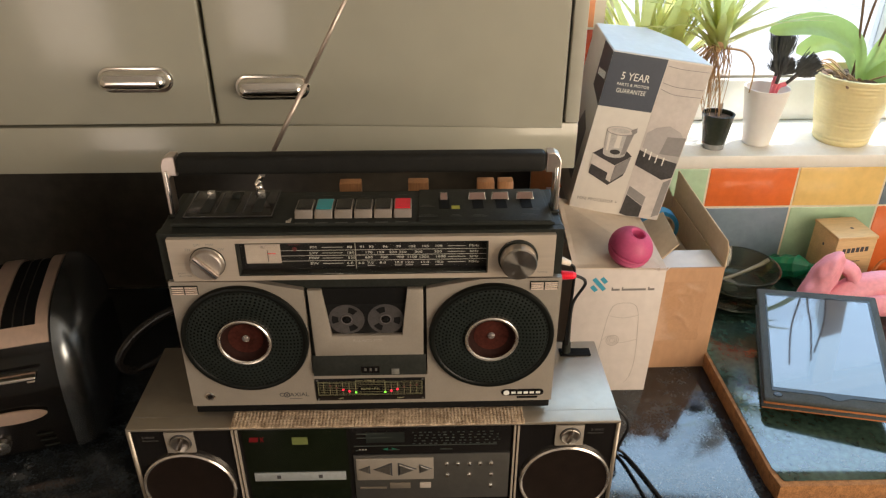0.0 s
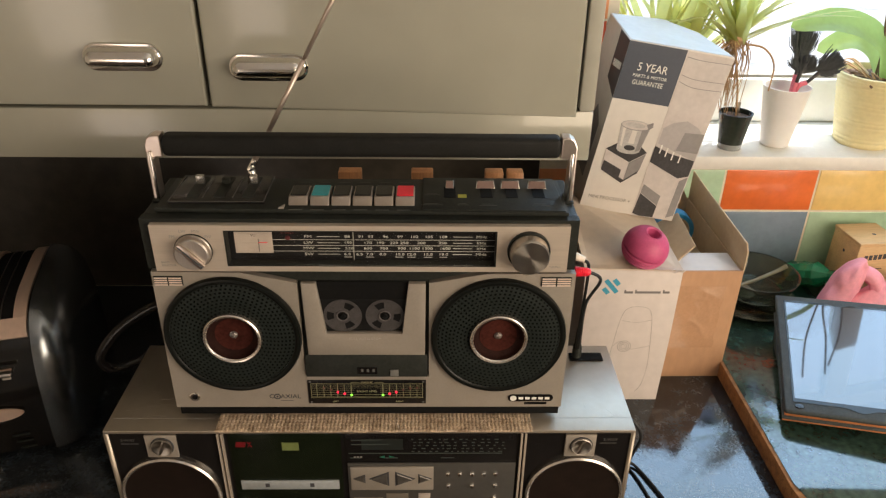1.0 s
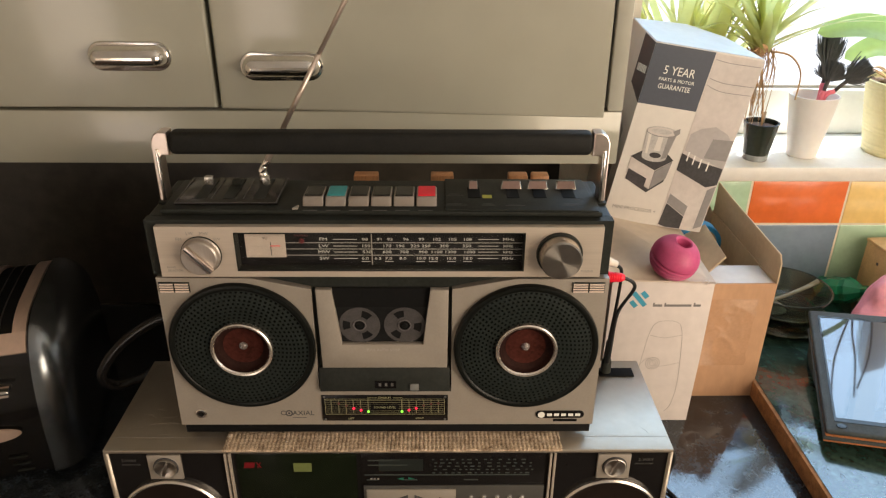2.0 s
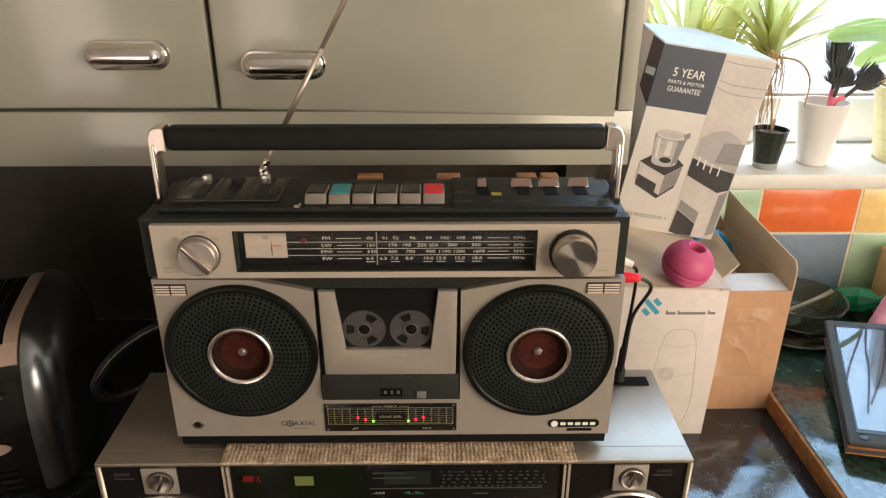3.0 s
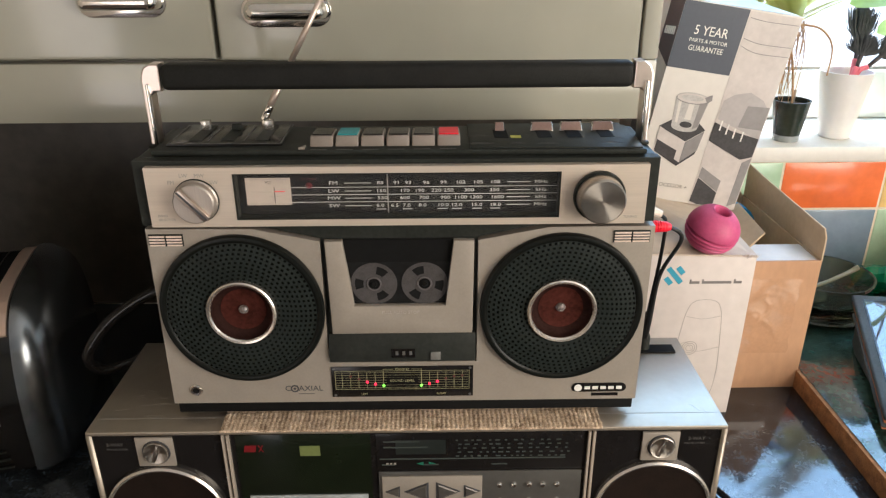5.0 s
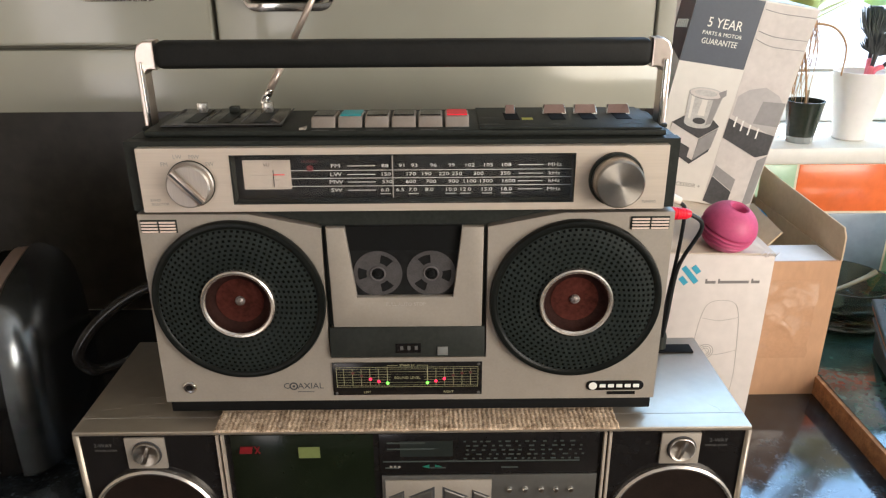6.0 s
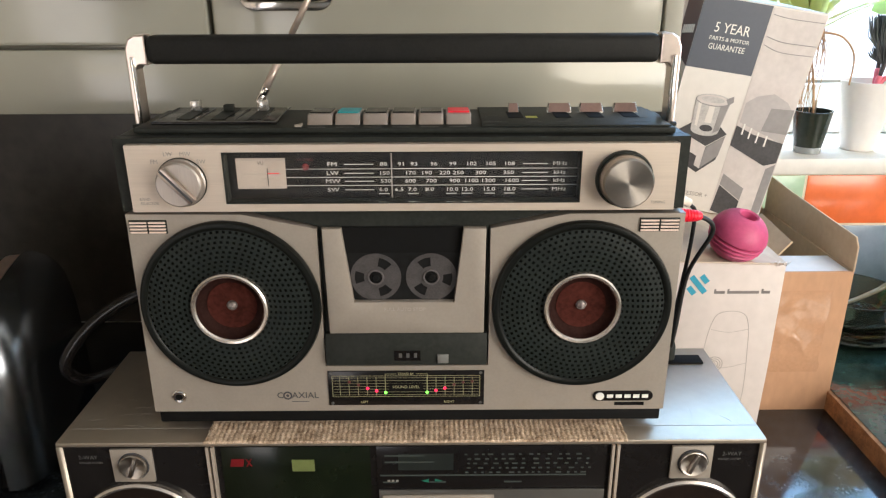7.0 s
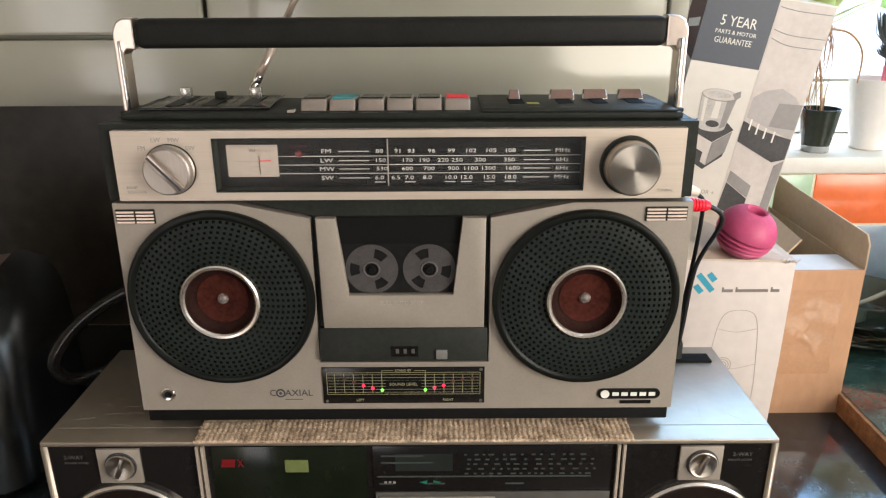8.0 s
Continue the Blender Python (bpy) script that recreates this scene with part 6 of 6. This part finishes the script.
for bx, by, tx, ty, tz, wd in ((0.718, 0.644, 0.734, 0.674, 1.384, 0.027), (0.715, 0.634, 0.730, 0.642, 1.345, 0.031), (0.722, 0.640, 0.790, 0.642, 1.342, 0.025)):
    br = thing("pastry_brush", pose(0, 0, 0), "pink-handled brush with black bristles standing in a white pot", "brush", "brushes in the white pot")
    a_, t_ = Vector((bx, by, SILL_Z + 0.009)), Vector((tx, ty, tz))
    up_ = (t_ - Vector((bx, by, SILL_Z + 0.10))).normalized()
    m_ = Vector((bx, by, SILL_Z + 0.10))
    part("handle", tube(B(), [tuple(a_), tuple(m_), tuple(m_ + (t_ - m_) * 0.25)], 0.0045, 8), PINKH, br)
    part("neck", tube(B(), [tuple(m_ + (t_ - m_) * 0.22), tuple(m_ + (t_ - m_) * 0.58)], 0.0030, 8, 0.0042, smooth=False), WANDM, br)
    b = B()
    s_ = up_.cross(Vector((0, 1, 0))).normalized()
    root_ = m_ + (t_ - m_) * 0.52
    for k in range(420):
        u, v = rnd.gauss(0, 0.42), rnd.gauss(0, 0.4)
        e_ = t_ + s_ * wd * max(-1, min(1, u)) + Vector((0, 1, 0)) * 0.009 * max(-1, min(1, v)) - up_ * rnd.uniform(0, 0.012) * (1 + abs(u))
        r_ = root_ + s_ * 0.006 * max(-1, min(1, u)) + Vector((0, 1, 0)) * 0.003 * max(-1, min(1, v))
        tube(b, [r_, (r_ + e_) / 2 + s_ * wd * 0.18 * u, e_], 0.0011, 4, 0.0005, smooth=False)
    part("bristles", b, BRISTLE, br, angle=0)

op = thing("orchid", pose(0.8800, 0.657, SILL_Z), "orchid with broad leaves in a ribbed yellow pot", "plant")
YELLOW = mat("yellow_ribbed_ceramic", (0.74, 0.64, 0.35), 0.4, 0, 0.06, 16, 0.04, 60, sss=0.1)
prof = [(0, 0), (0.047, 0), (0.050, 0.003)]
for k in range(61):
    z = 0.005 + 0.118 * k / 60
    prof.append((0.0505 + 0.0205 * k / 60 + 0.0007 * math.sin(k * 1.55) * (0.4 + 0.6 * (math.sin(k * 0.37) > 0)), z))
prof += [(0.0730, 0.126), (0.0730, 0.131), (0.0690, 0.132), (0.0665, 0.118), (0, 0.115)]
part("pot", lathe(B(), prof, Matrix(), 64), YELLOW, op, "pale yellow ribbed pot")
b = B()
for k in range(70):
    r_, a_ = 0.062 * math.sqrt(rnd.random()), rnd.uniform(0, 6.28)
    s_ = rnd.uniform(0.004, 0.010)
    q = bmesh.ops.create_icosphere(b, subdivisions=1, radius=s_)
    bmesh.ops.transform(b, verts=q["verts"], matrix=Matrix.Translation((r_ * math.cos(a_), r_ * math.sin(a_), 0.120)) @ pose(0, 0, 0, rnd.uniform(0, 90), 0, rnd.uniform(0, 180)) @ Matrix.Diagonal((1.6, 0.8, 0.5, 1)))
tagged(part("bark", b, mat("orchid_bark", (0.16, 0.10, 0.07), 0.9, 0, 0.5, 50, 0.5, 120), op, angle=0), kind="stuff")
def blade(bm, pts, width):
    """A broad leaf along a line of points."""
    path = smooth_path(pts, 6)
    prev = None
    for i, p_ in enumerate(path):
        t = i / (len(path) - 1)
        d_ = (path[min(i + 1, len(path) - 1)] - path[max(i - 1, 0)]).normalized()
        s_ = d_.cross(Vector((0.15, -0.75, 0.65))).normalized()
        u_ = s_.cross(d_).normalized()
        w_ = width * min(1, 0.35 + 1.7 * t) * math.sqrt(max(0.0, 1 - t ** 4))
        row = [bm.verts.new(p_ + s_ * w_ * c + u_ * w_ * 0.30 * abs(c)) for c in (-1, -0.5, 0, 0.5, 1)]
        if prev:
            for k in range(4):
                bm.faces.new((prev[k], prev[k + 1], row[k + 1], row[k]))
        prev = row
    return bm


for s0, wy in (([(-0.004, -0.012, 0.120), (-0.026, -0.020, 0.180), (-0.075, -0.026, 0.214), (-0.135, -0.030, 0.226), (-0.200, -0.030, 0.216)], 0.026),
               ([(0.006, 0.0, 0.120), (0.030, -0.008, 0.175), (0.080, -0.012, 0.215), (0.150, -0.010, 0.235)], 0.022),
               ([(0.012, -0.012, 0.120), (0.040, -0.028, 0.140), (0.080, -0.045, 0.146), (0.120, -0.055, 0.125)], 0.024),
               ([(0.0, 0.012, 0.120), (-0.030, 0.010, 0.170), (-0.070, 0.015, 0.185), (-0.120, 0.015, 0.165)], 0.022)):
    part("leaf", blade(B(), s0, wy), ORCHID, op, angle=80)
STEM = mat("brown_orchid_stem", (0.16, 0.10, 0.06), 0.6, 0, 0.3, 60)
for pts in ([(-0.005, -0.005, 0.122), (-0.028, -0.015, 0.22), (-0.046, -0.02, 0.34), (-0.040, -0.02, 0.50)], [(-0.010, 0.0, 0.122), (-0.012, -0.01, 0.25), (0.004, -0.015, 0.36), (0.020, -0.01, 0.52)], [(0.010, 0.002, 0.122), (0.028, -0.01, 0.24), (0.035, -0.012, 0.36), (0.030, 0.0, 0.50)]):
    part("stem", tube(B(), pts, 0.0024, 7), STEM, op)
for k in range(9):
    a_ = rnd.uniform(math.pi * 0.6, math.pi * 1.9)
    part("air_root", tube(B(), [(0.02 * math.cos(a_), 0.02 * math.sin(a_), 0.120), (0.06 * math.cos(a_), 0.06 * math.sin(a_), 0.142), (0.075 * math.cos(a_ + 0.3), 0.075 * math.sin(a_ + 0.3), 0.136)], 0.0018, 5, 0.001), ROOT, op)

# ---- glazed tiles on the wall ----
P, TZ, TX = 0.1718, 1.0662, 0.6050
cols = {(0, 1): "o", (1, 1): "y", (2, 1): "b", (3, 1): "g", (4, 1): "o", (5, 1): "y", (6, 1): "r", (-1, 1): "g", (-2, 1): "p",
        (0, 0): "b", (1, 0): "g", (2, 0): "o", (3, 0): "y", (4, 0): "b", (5, 0): "g", (6, 0): "y", (-1, 0): "y", (-2, 0): "b",
        (-2, 2): "r", (-2, 3): "p"}
tile_mesh = {}


def tile(w, h, m):
    key = (round(w, 4), round(h, 4), m)
    if key not in tile_mesh:
        b = box(B(), 0, w, -0.008, 0, 0, h)
        es = [e for e in b.edges if all(v.co.y < -0.004 for v in e.verts)]
        bmesh.ops.bevel(b, geom=es, offset=0.0016, segments=2, profile=0.5, affect="EDGES")
        tile_mesh[key] = mesh_of("tile", b, TILES[m], 30)
    return tile_mesh[key]


tiling = thing("tiling", pose(0, 0, 0), "square glazed wall tiles in orange, yellow, blue and green", "tiles", kind="structure")
part("grout", box(B(), 0.2645, 1.50, WALL_Y - 0.0108, WALL_Y - 0.0005, COUNTER, SILL_Z - 0.028), GROUT, tiling, angle=0)
part("grout_upper", box(B(), 0.2622, WX0 - 0.0201, WALL_Y - 0.0108, WALL_Y - 0.0005, SILL_Z - 0.0275, 2.0), GROUT, tiling, angle=0)
G = 0.0038
for i in range(-2, 6):
    for j in (0, 1, 2, 3, 4):
        x0, x1 = TX + i * P + G / 2, TX + (i + 1) * P - G / 2
        z0, z1 = TZ + (j - 1) * P + G / 2, TZ + j * P - G / 2
        z0, x1 = max(z0, COUNTER + 0.001), min(x1, 1.499)
        x0 = max(x0, 0.2650)
        if i >= -1 or j <= 1:
            z1 = min(z1, SILL_Z - 0.029)
        if i == -2 and j >= 2:
            x1 = min(x1, WX0 - 0.0205)
            x0 = max(x0, 0.2630)
        if z1 - z0 < 0.01 or x1 - x0 < 0.01 or (j >= 2 and i != -2):
            continue
        ob = new("tile", tile(x1 - x0, z1 - z0, cols.get((i, j), "g" if (i + j) % 2 else "y")))
        ob.location = (x0, WALL_Y - 0.0042, z0)
        ob.parent = tiling
# sheet over the wall below the cabinet, coloured as dark as the shade there
single("splashback", box(B(), -1.70, 0.2640, WALL_Y - 0.012, WALL_Y - 0.0005, COUNTER + 0.0002, 1.3165), SHADE_PANEL, "splashback under the cabinet, its shade put into a near black colour", "splashback", "structure", angle=0)
